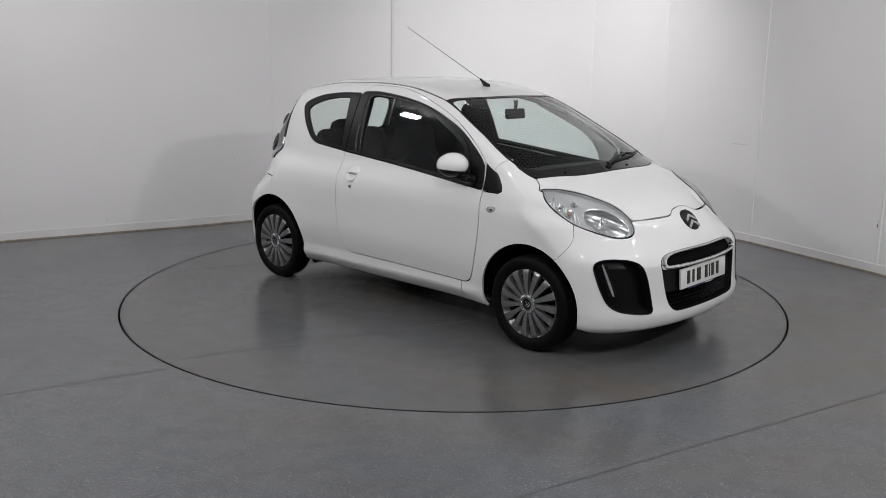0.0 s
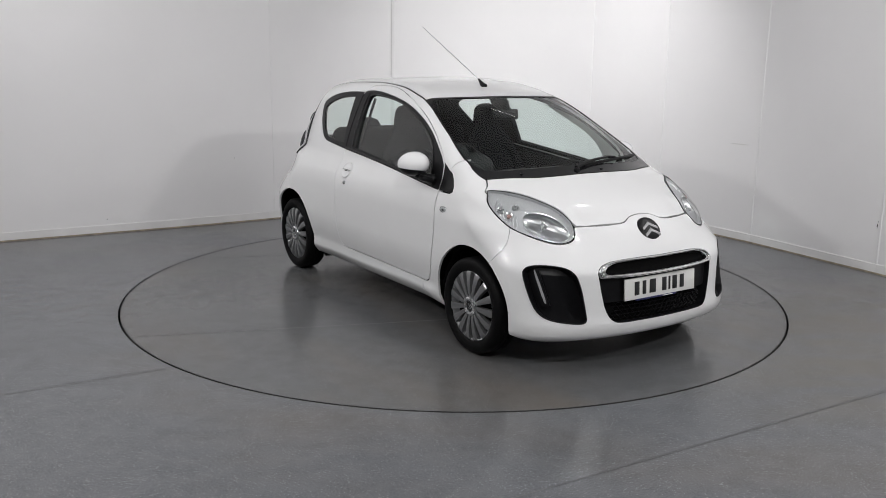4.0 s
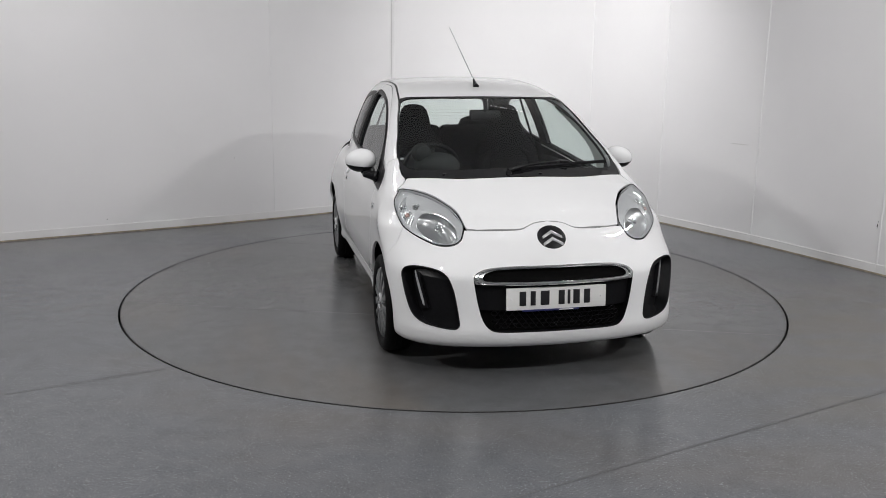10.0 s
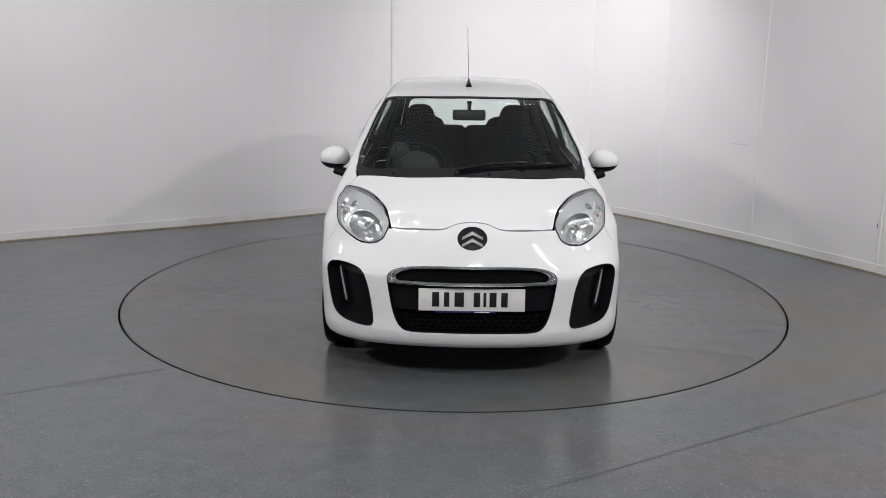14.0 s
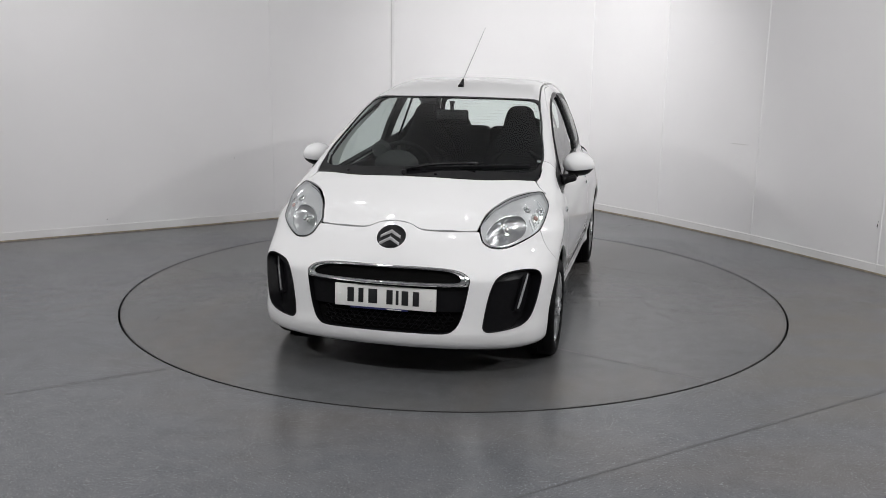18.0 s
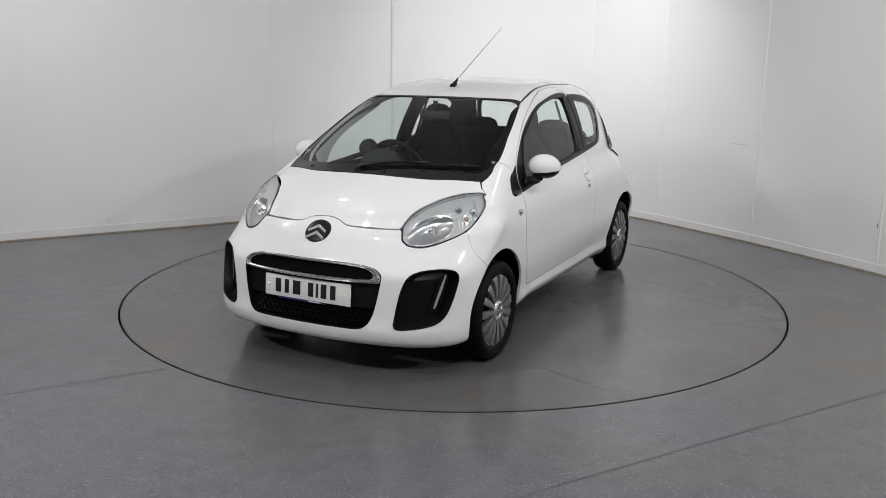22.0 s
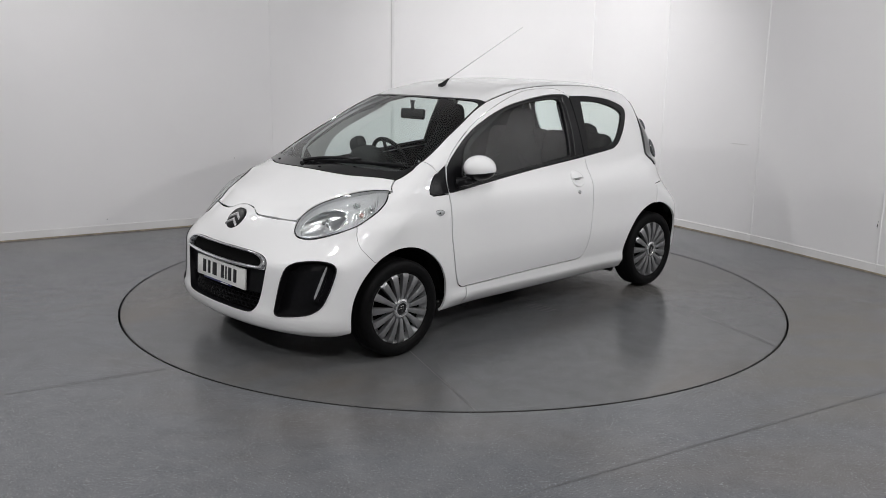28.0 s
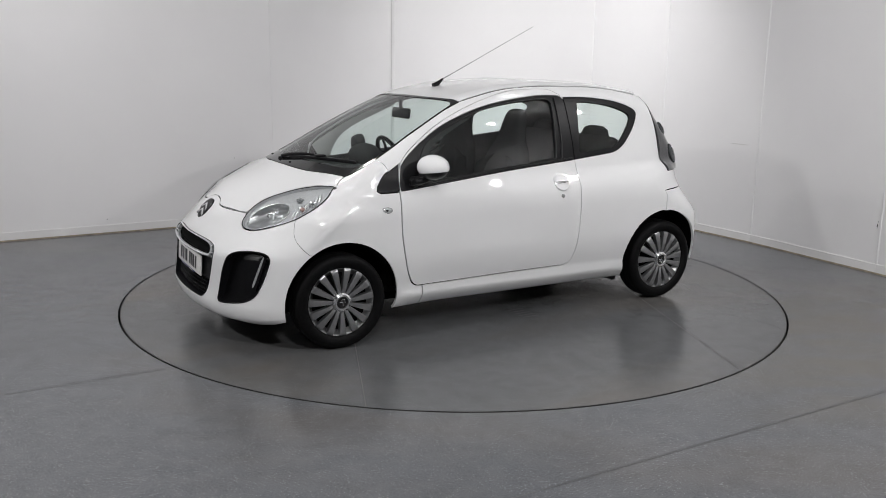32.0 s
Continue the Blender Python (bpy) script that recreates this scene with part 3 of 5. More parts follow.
def panel(name, parent, loop, mats, way="ring", holes=(), step=0.03, gap=0.0015, depth=0.014, off=0.0, label="", lining=True, both=False, bulge=None):
    """A formed panel of the skin inside a loop of skin points, with rims, thickness and holes. both: its mirror image too."""
    put, inv = MAPS[way]
    rim = shrink(even(inv(np.asarray(loop)), step * 0.6), gap)
    cuts = [shrink(even(inv(np.asarray(h)), step * 0.6), -gap) for h in holes]
    lo, hi = rim.min(0), rim.max(0)
    gx, gy = np.meshgrid(np.arange(lo[0], hi[0], step), np.arange(lo[1], hi[1], step))
    gx[1::2] += step / 2
    q = np.stack([gx.ravel(), gy.ravel()], -1)
    ok = inside(rim, q)
    for c in cuts:
        ok &= ~inside(c, q)
    q = q[ok]
    edges_all = np.concatenate([rim] + cuts)
    if len(q):
        near = np.min(np.linalg.norm(q[:, None] - edges_all[None], axis=2), axis=1)
        q = q[near > step * 0.45]
    pts = np.concatenate([rim] + cuts + [q])
    cons, start = [], 0
    for l in [rim] + cuts:
        cons += [(start + i, start + (i + 1) % len(l)) for i in range(len(l))]
        start += len(l)
    v2, _, tris, *_ = geometry.delaunay_2d_cdt([Vector(map(float, p)) for p in pts], cons, [], 0, 1e-6)
    v2 = np.array([tuple(v) for v in v2])
    tris = np.array([f for f in tris if len(f) == 3])
    mid = v2[tris].mean(1)
    ok = inside(rim, mid)
    for c in cuts:
        ok &= ~inside(c, mid)
    tris = tris[ok]
    base = put(v2)
    nrm = slope(base)
    p = base + nrm * off
    if bulge is not None:
        p = p + nrm * bulge(base)[:, None]
    # wind outwards
    f0 = np.cross(p[tris[:, 1]] - p[tris[:, 0]], p[tris[:, 2]] - p[tris[:, 0]])
    flip = np.sum(f0 * nrm[tris[:, 0]], 1) < 0
    tris[flip] = tris[flip][:, ::-1]
    verts, faces, index, normals = [p], [tris], [np.zeros(len(tris), int)], [nrm]
    count = len(p)
    if depth:
        # boundary edges: those used once
        e = np.concatenate([tris[:, [0, 1]], tris[:, [1, 2]], tris[:, [2, 0]]])
        key = np.sort(e, 1)
        _, first, times = np.unique(key, axis=0, return_index=True, return_counts=True)
        be = e[first[times == 1]]
        m = len(be)
        a, b = p[be[:, 0]], p[be[:, 1]]
        ia, ib = a - nrm[be[:, 0]] * depth, b - nrm[be[:, 1]] * depth
        out = np.cross(b - a, nrm[be[:, 0]])
        out /= np.linalg.norm(out, axis=1, keepdims=True) + 1e-12
        verts += [a, b, ib, ia]
        normals += [out] * 4
        i = np.arange(m)
        quads = np.stack([count + m + i, count + i, count + 3 * m + i, count + 2 * m + i], -1)
        faces.append(quads)
        index.append(np.zeros(m, int))
        count += 4 * m
        if lining:
            verts.append(p - nrm * depth)
            normals.append(-nrm)
            faces.append(tris[:, ::-1] + count)
            index.append(np.ones(len(tris), int))
            count += len(p)
    v, nn = np.concatenate(verts), np.concatenate(normals)
    fl = [tuple(f) for g in faces for f in g]
    ix = np.concatenate(index)
    mats = mats if isinstance(mats, (list, tuple)) else [mats]
    if len(mats) == 1:
        ix = ix * 0
    obs = [mesh_part(name, v, fl, mats, parent, label, normals=nn, index=ix)]
    if both:
        w = (1, -1, 1)
        obs.append(mesh_part(name, v * w, [f[::-1] for f in fl], mats, parent, label, normals=nn * w, index=ix))
    return obs


car = thing("car", "white three-door hatchback with silver hubcaps on the turntable", "car")
PAINTED = [PAINT, TRIM]

# outlines on the skin
cant = S((0.771, 1.005), (0.711, 1.07), (0.55, 1.180), (0.375, 1.266), (0.144, 1.345))
door_top = np.concatenate([cant, T((-0.077, 0.513), (-0.25, 0.510), (-0.36, 0.515)), S((-0.425, 1.378), (-0.455, 1.345))])
door_back = S((-0.46, 1.30), (-0.455, 1.12), (-0.457, 0.972), (-0.462, 0.88), (-0.456, 0.76), (-0.453, 0.60), (-0.438, 0.46), (-0.418, 0.37), (-0.39, 0.325), (-0.34, 0.314))
door_low = S((-0.34, 0.314), (0.055, 0.311), (0.45, 0.303), (0.66, 0.301), (0.705, 0.308), (0.732, 0.335), (0.763, 0.41), (0.79, 0.55), (0.801, 0.67), (0.800, 0.80), (0.796, 0.87), (0.771, 1.005))
dlo_top = S((0.790, 0.862), (0.78, 0.96), (0.755, 1.005), (0.70, 1.058), (0.556, 1.158), (0.387, 1.236), (0.171, 1.303), (-0.043, 1.342), (-0.265, 1.366), (-0.40, 1.366), (-0.452, 1.356))
belt = S((-0.457, 0.973), (0.054, 0.929), (0.458, 0.888), (0.741, 0.859), (0.788, 0.857))
door_white = np.concatenate([curve(door_top, 4), curve(dlo_top[::-1], 4), curve(belt[::-1], 4), curve(door_back[2:], 4), curve(door_low, 4)])
dlo_door = np.concatenate([curve(dlo_top, 4), curve(S((-0.459, 1.33), (-0.457, 1.15), (-0.456, 0.99)), 4), curve(belt, 4)])
door_glass = curve(S((0.585, 1.108), (0.406, 1.205), (0.176, 1.285), (-0.039, 1.325), (-0.25, 1.343), (-0.33, 1.338), (-0.352, 1.30), (-0.335, 1.15), (-0.318, 1.01), (-0.305, 0.986), (-0.25, 0.981), (0.049, 0.950), (0.40, 0.914), (0.62, 0.895), (0.655, 0.905), (0.655, 0.98)), 4, True)
quarter_edge = S((-0.462, 1.355), (-0.60, 1.354), (-0.709, 1.347), (-0.85, 1.330), (-0.949, 1.307), (-1.03, 1.280), (-1.062, 1.255), (-1.06, 1.225), (-1.01, 1.16), (-0.945, 1.098), (-0.87, 1.04), (-0.796, 1.008), (-0.70, 0.996), (-0.463, 0.973))
dlo_quarter = np.concatenate([curve(quarter_edge, 4), curve(S((-0.459, 0.99), (-0.460, 1.15), (-0.462, 1.33)), 4)])
quarter_glass = curve(S((-0.555, 1.30), (-0.58, 1.322), (-0.742, 1.311), (-0.88, 1.282), (-0.965, 1.25), (-0.99, 1.225), (-0.972, 1.19), (-0.91, 1.125), (-0.85, 1.072), (-0.79, 1.040), (-0.70, 1.028), (-0.52, 1.014), (-0.51, 1.05)), 4, True)
triangle = curve(S((0.799, 0.856), (0.799, 0.856), (0.918, 0.855), (0.938, 0.866), (0.928, 0.895), (0.875, 0.945), (0.782, 1.003), (0.782, 1.003)), 4, True)
lamp_loop = curve(N((76.4, 0.892), (71, 0.893), (66, 0.8855), (62, 0.877), (57, 0.864), (52.3, 0.849), (46, 0.826), (40.5, 0.791), (37.4, 0.755), (36.4, 0.715), (36.7, 0.690), (39, 0.671), (44.2, 0.667), (52.3, 0.694), (60.5, 0.733), (67.8, 0.788), (72.5, 0.836), (75.3, 0.876)), 4, True)
wing_gap = curve(N((60.6, 0.730), (60.3, 0.685), (60.8, 0.645), (62.3, 0.610), (65.9, 0.552)), 4)
fog_loop = curve(N((53.0, 0.525), (52.4, 0.552), (50.2, 0.566), (46, 0.570), (40.2, 0.560), (36.8, 0.533), (35.0, 0.48), (33.9, 0.42), (32.7, 0.33), (32.5, 0.293), (34.2, 0.280), (39.5, 0.287), (44.5, 0.302), (48.0, 0.337), (50.3, 0.40), (52.0, 0.47)), 4, True)
grille_half = curve(N((0, 0.588), (10, 0.588), (18, 0.585), (23.7, 0.578), (27.2, 0.563), (28.6, 0.538), (28.3, 0.50), (26.9, 0.40), (25.4, 0.33), (23.4, 0.288), (20.0, 0.268), (10, 0.267), (0, 0.267)), 4)
grille_loop = mirrored(grille_half)
ARCH_F, ARCH_R = 1.17, -1.17

# doors
door = panel("door", car, door_white, PAINTED, both=True, depth=0.03, gap=0.0028, label="plain white door panel")
trims = panel("window_trim", car, dlo_door, [BLACK, TRIM], holes=[door_glass], both=True, off=-0.003, depth=0.02, gap=0.001, label="black window surround")
glass = panel("door_glass", car, door_glass, DOORGLASS, both=True, off=-0.010, depth=0, gap=-0.006, step=0.06, label="tinted door window")
panel("quarter_window_trim", car, dlo_quarter, [BLACK, TRIM], holes=[quarter_glass], both=True, off=-0.001, depth=0.015, gap=0.001, label="black rear quarter window surround")
panel("quarter_window", car, quarter_glass, GLASS, both=True, off=-0.004, depth=0, gap=-0.004, step=0.06, label="tinted rear quarter window")
panel("mirror_triangle", car, triangle, [BLACK, TRIM], both=True, off=0.001, gap=0.001, label="black corner trim ahead of the door window")

# wings, sides, roof
wing = np.concatenate([curve(S((0.936, 0.887), (0.88, 0.95), (0.846, 0.966), (0.846, 0.966), (0.902, 1.028), (0.902, 1.028)), 3), T((0.97, 0.650)), T((1.04, 0.648)), T((1.085, 0.636)),
                       curve(T((1.085, 0.636), (1.128, 0.662), (1.155, 0.698)), 4), curve(N((75.6, 0.878), (72.8, 0.835), (68.1, 0.786), (60.6, 0.730)), 4), wing_gap, arch(ARCH_F, 57, 196, 26),
                       S((0.80, 0.176), (0.66, 0.176), (0.66, 0.297)), curve(S((0.70, 0.301), (0.736, 0.33), (0.767, 0.41), (0.794, 0.55), (0.805, 0.67), (0.804, 0.80), (0.803, 0.848)), 4), S((0.92, 0.849), (0.943, 0.862))])
panel("front_wing", car, wing, PAINTED, both=True, step=0.02, gap=0.001, label="white front wing round the wheel arch")
screen_side = T((1.035, 0.642), (0.96, 0.648), (0.89, 0.647), (0.79, 0.634), (0.68, 0.610), (0.53, 0.584), (0.41, 0.557), (0.290, 0.536))
gutter = T((0.290, 0.536), (0.16, 0.522), (-0.04, 0.500), (-0.3, 0.492), (-0.7, 0.49), (-1.0, 0.485), (-1.13, 0.48))
side_loop = np.concatenate([S((0.775, 1.007), (0.846, 0.965), (0.905, 1.032)), screen_side[2:], curve(gutter, 3)[1:],
                            curve(B((52.0, 1.335), (53.6, 1.30), (56.3, 1.16), (58.6, 1.01), (60.6, 0.90), (61.5, 0.862), (61.5, 0.862), (47.5, 0.857), (47.5, 0.857), (46.5, 0.752)), 4), S((-1.22, 0.75), (-1.160, 0.746), (-1.172, 0.715), (-1.165, 0.61)), arch(ARCH_R, 90, -20, 24),
                            S((-0.80, 0.174), (-0.60, 0.172), (0.0, 0.172), (0.655, 0.174), (0.655, 0.297), (0.45, 0.2995), (0.055, 0.307), (-0.33, 0.310)), S((-0.375, 0.317)), curve(door_back[2:-1][::-1], 4), curve(quarter_edge[::-1], 4), curve(door_top[::-1], 4)])
panel("body_side", car, side_loop, PAINTED, both=True, step=0.025, gap=0.0012, label="white pillar, roof rail, sill and rear quarter")
panel("gutter_strip", car, np.concatenate([curve(gutter, 3) + (0, 0.012, 0), (curve(gutter, 3) - (0, 0.012, 0))[::-1]]), BLACK, "top", both=True, off=-0.005, depth=0, gap=0, step=0.012, label="dark roof gutter strip")
roof_half = np.concatenate([curve(T((0.362, 0.0), (0.355, 0.2), (0.325, 0.40), (0.294, 0.530)), 4), curve(gutter - (0, 0.008, 0), 3)[1:], curve(T((-1.13, 0.47), (-1.20, 0.38), (-1.235, 0.2), (-1.245, 0.0)), 4)])
panel("roof", car, mirrored(roof_half), [PAINT, LINING], "top", step=0.04, label="white roof skin")
bonnet_half = np.concatenate([curve(np.concatenate([T((1.620, 0.0), (1.622, 0.05), (1.630, 0.09), (1.645, 0.137)), N((17.6, 0.746), (28, 0.742), (33, 0.741), (35.6, 0.742))]), 4), curve(N((37.0, 0.757), (40.3, 0.795), (46, 0.830), (52.3, 0.853), (57, 0.868), (62, 0.881), (66, 0.8895), (71, 0.8965), (75.8, 0.8955)), 4), T((1.152, 0.690)),
                              curve(T((1.128, 0.656), (1.083, 0.628), (1.083, 0.628), (1.128, 0.53), (1.196, 0.375), (1.232, 0.2), (1.245, 0.0)), 4)])
panel("bonnet", car, mirrored(bonnet_half), PAINTED, "top", step=0.03, gap=0.002, label="smooth white bonnet")

# windscreen and scuttle
black_half = np.concatenate([curve(T((1.241, 0.0), (1.228, 0.2), (1.192, 0.375), (1.124, 0.53), (1.079, 0.624), (1.06, 0.636), (1.00, 0.645)), 4), curve(screen_side[1:] - (0, 0.003, 0), 4), curve(T((0.297, 0.527), (0.328, 0.40), (0.358, 0.2), (0.365, 0.0)), 4)])
clear_half = curve(T((1.150, 0.0), (1.135, 0.25), (1.09, 0.43), (1.045, 0.555), (0.99, 0.612), (0.90, 0.633), (0.79, 0.621), (0.68, 0.598), (0.53, 0.572), (0.40, 0.543), (0.340, 0.510), (0.352, 0.38), (0.385, 0.15), (0.387, 0.0)), 4)
panel("windscreen_band", car, mirrored(black_half), [BAND, TRIM], "top", holes=[mirrored(clear_half)], step=0.03, off=0.001, depth=0.008, gap=0.001, label="black edge band of the windscreen and scuttle")
panel("windscreen", car, mirrored(clear_half), GLASS, "top", step=0.06, depth=0, gap=-0.006, off=-0.001, label="clear greenish windscreen")

# front bumper
bump_half = np.concatenate([curve(N((0, 0.781), (5, 0.775), (8.0, 0.768), (12.2, 0.748), (17.5, 0.742), (28, 0.738), (36.2, 0.737)), 4), curve(N((36.0, 0.712), (36.3, 0.688), (38.7, 0.667), (44.2, 0.663), (52.3, 0.690), (60.4, 0.729)), 4),
                            wing_gap[1:], arch(ARCH_F, 57, -14, 14), curve(N((52, 0.168), (37, 0.166), (22, 0.166), (10, 0.166), (0, 0.166)), 3)])
fog_right = fog_loop * (1, -1, 1)
panel("front_bumper", car, mirrored(bump_half), PAINTED, "nose", holes=[grille_loop, fog_loop, fog_right], step=0.022, gap=0.001, depth=0.02, label="smooth white front bumper")
# tailgate and rear bumper
hatch_half = curve(B((0, 1.345), (30, 1.345), (48, 1.335), (51, 1.30), (51, 1.30), (48, 1.18), (45, 1.02), (46, 0.86), (46, 0.86), (45.5, 0.76), (38, 0.72), (0, 0.70)), 3)
rear_half = curve(B((0, 1.295), (25, 1.29), (42, 1.275), (46, 1.24), (42, 1.07), (37, 1.0), (18, 0.985), (0, 0.985)), 3)
panel("tailgate", car, mirrored(hatch_half), PAINTED, "tail", holes=[mirrored(rear_half)], step=0.04, label="white tailgate")
panel("rear_window", car, mirrored(rear_half), GLASS, "tail", step=0.07, depth=0, gap=-0.006, label="heated rear window")
rear_bump = np.concatenate([curve(B((0, 0.692), (38, 0.712), (46, 0.745)), 3), S((-1.22, 0.747), (-1.162, 0.744), (-1.174, 0.715), (-1.167, 0.61)), arch(ARCH_R, 91, 190, 18), curve(B((45, 0.19), (20, 0.18), (0, 0.18)), 3)])
panel("rear_bumper", car, mirrored(rear_bump), PAINTED, "tail", step=0.04, gap=0.001, label="white rear bumper")
tail_loop = curve(B((53.0, 1.305), (56.0, 1.16), (58.3, 1.01), (60.3, 0.90), (61.2, 0.864), (61.2, 0.864), (47.5, 0.859), (47.5, 0.859), (45.5, 0.92), (45.2, 1.02), (47.5, 1.15), (50.5, 1.26)), 4, True)


def tail_bulge(q):
    return 0.012 * np.clip(1 - ((q[:, 2] - 1.00) / 0.20) ** 2, 0, 1)


TAIL = panel("tail_lamp", car, tail_loop, [SMOKED, TRIM], "tail", both=True, off=0.002, step=0.02, bulge=tail_bulge, depth=0.02, label="smoked tail lamp with two clear round lenses")
for s_, lamp_part in zip((1, -1), TAIL):
    for deg, z, r, rz in ((48.5, 0.960, 0.052, 0.082), (48.8, 1.130, 0.036, 0.056)):
        q = B((deg, z))[0]
        nq = Vector(slope(q[None])[0] * (1, s_, 1))
        turn = nq.to_track_quat("X", "Z").to_matrix().to_4x4()
        lens_m = Matrix.Translation(Vector(q * (1, s_, 1)) + nq * (0.002 + float(tail_bulge(q[None])[0]))) @ turn
        part("tail_lens", ball(0.017, r * 0.8, rz * 0.85, None, 28, 16), SMOKEGLASS, lamp_part, "clear grey domed lens", at=lens_m)
        part("tail_reflector", ball(0.006, r * 0.66, rz * 0.7, None, 24, 12), BEZEL, lamp_part, at=lens_m)
        for k in range(3):
            part("tail_bulb", ball(0.008, 0.008, 0.009, None, 14, 8), CHROME, lamp_part, at=lens_m @ pose(0.007, 0.012 * s_, rz * (0.45 - 0.28 * k)))
for i in range(10):
    z = 1.015 + 0.027 * i
    span = 36 + 0.6 * i
    q = np.concatenate([B(*[(a, z) for a in np.linspace(0, span, 9)])])
    line = np.concatenate([q[::-1], (q * (1, -1, 1))[1:]])
    part("heater_line", tube([Vector(v) for v in line - slope(line) * 0.003], 0.00035, 4), REDLINE, car)

# rubber mouldings round the door windows
for s_, own in zip((1, -1), trims):
    for name, line, r, m in (("belt_moulding", curve(S((-0.452, 0.984), (0.054, 0.941), (0.458, 0.900), (0.66, 0.880)), 6), 0.0055, GLOSS),
                             ("window_channel", curve(S((-0.385, 1.350), (-0.382, 1.25), (-0.372, 1.10), (-0.358, 0.988)), 6), 0.006, GLOSS),
                             ("window_seal", np.concatenate([door_glass, door_glass[:1]]), 0.004, GLOSS)):
        v = (line + slope(line) * 0.0) * (1, s_, 1)
        part(name, tube([Vector(a) for a in v], r, 8), m, own)
    v = (fog_loop + slope(fog_loop) * 0.001) * (1, s_, 1)
    part("fog_rim", tube([Vector(a) for a in v], 0.003, 8, True), TRIM, car, "black rim of the fog lamp recess")
# underbody, wheel housings
for s in (1, -1):
    part("jacking_pad", box(0.05, 0.03, 0.03, 0.004), BLACK, car, at=pose(-0.40, 0.60 * s, 0.148))
    part("mud_flap", box(0.04, 0.12, 0.05, 0.012), BLACK, car, "black flap ahead of the wheel", at=pose(-0.84, 0.64 * s, 0.165, 0, 20, 0))
    for cx in (ARCH_F, ARCH_R):
        verts, faces = [], []
        n = 24
        for i in range(n + 1):
            a = radians(6 + 168 * i / n)
            for r, y in ((0.342, 0.80), (0.333, 0.745), (0.335, 0.50), (0.02, 0.50)):
                verts.append((cx + r * math.cos(a), y * s, 0.265 + r * math.sin(a)))
        for i in range(n):
            for j in range(1, 3):
                f = (4 * i + j, 4 * i + j + 1, 4 * i + j + 5, 4 * i + j + 4)
                faces.append(f)
        mesh_part("arch_liner", verts, faces, PIT, car, "black wheel arch liner")
part("underbody", box(3.15, 1.16, 0.07, 0.02), PIT, car, "dark underside", at=pose(0.09, 0, 0.215))
part("front_undertray", box(0.42, 1.02, 0.05, 0.02), BLACK, car, at=pose(1.48, 0, 0.188))
part("exhaust", tube([(-1.2, -0.3, 0.2), (-1.5, -0.33, 0.2), (-1.6, -0.33, 0.2)], 0.022, 10), GREYPAINT, car)


# wheels
def wheel(cx, s):
    w = part("wheel", lathe([(0.001, -0.012), (0.10, -0.012), (0.16, -0.016), (0.183, -0.02), (0.185, -0.12), (0.10, -0.12)], 40), GREYPAINT, car,
             "wheel with silver fifteen-spoke hubcap and worn black tyre", at=Matrix.Translation((cx, 0.755 * s, 0.2665)) @ Matrix.Rotation(0 if s > 0 else math.pi, 4, "Z") @ Matrix.Rotation(radians((139 if s > 0 else 84) if cx > 0 else 19), 4, "Y"))
    tyre = [(0.186, 0.012), (0.192, 0.024), (0.205, 0.034), (0.225, 0.041), (0.243, 0.040), (0.256, 0.033), (0.264, 0.022), (0.2665, 0.008),
            (0.2665, -0.015), (0.262, -0.018), (0.2665, -0.021), (0.2668, -0.045), (0.262, -0.048), (0.2668, -0.051), (0.2665, -0.08), (0.264, -0.095), (0.255, -0.108), (0.23, -0.116), (0.19, -0.10), (0.186, -0.09)]
    part("tyre", lathe(tyre, 64), RUBBER, w, "black tyre")
    part("hubcap", lathe([(0.160, -0.008), (0.168, -0.003), (0.178, 0.008), (0.186, 0.021), (0.190, 0.024), (0.194, 0.025), (0.197, 0.020), (0.198, 0.010)], 64), SILVER, w, "silver hubcap rim")
    # a near-black disc puts the shade of the openings into colour
    part("spoke_shade_disc", lathe([(0.045, -0.006), (0.163, -0.006)], 48), PIT, w, "near-black disc painting the shade between the spokes")
    for i in range(15):
        a = 2 * math.pi * i / 15
        pr = [(0.050, 0.0095, 0.030), (0.075, 0.0110, 0.036), (0.13, 0.0150, 0.038), (0.175, 0.0188, 0.036), (0.188, 0.0198, 0.032), (0.195, 0.0198, 0.024)]
        bm = bmesh.new()
        rows = []
        for r, h, y in pr:
            rows.append([bm.verts.new((r, y - 0.026, -h - 0.002)), bm.verts.new((r, y - 0.001, -h)), bm.verts.new((r, y, -h * 0.7)), bm.verts.new((r, y, h * 0.7)), bm.verts.new((r, y - 0.001, h)), bm.verts.new((r, y - 0.026, h + 0.002))])
        for r1, r2 in zip(rows, rows[1:]):
            for j in range(5):
                bm.faces.new((r1[j], r1[j + 1], r2[j + 1], r2[j]))
        bm.faces.new(rows[0])
        bm.faces.new(rows[-1][::-1])
        bm.transform(Matrix.Rotation(a, 4, "Y"))
        part("spoke", bm, SILVER, w)
    part("hub_ring", lathe([(0.030, 0.034), (0.034, 0.043), (0.044, 0.044), (0.053, 0.038), (0.057, 0.026), (0.058, -0.006)], 40), CHROME, w, "bright hub ring")
    part("hub_centre", lathe([(0.001, 0.036), (0.028, 0.036), (0.033, 0.032)], 32), GLOSS, w, "black hub centre")
    for k in (-0.010, 0.008):
        part("chevron", chevron(0.030, 0.016, 0.006, 0.003), CHROME, w, at=Matrix.Translation((0, 0.037, k)) @ Matrix.Rotation(-math.pi / 2, 4, "X"))
    return w


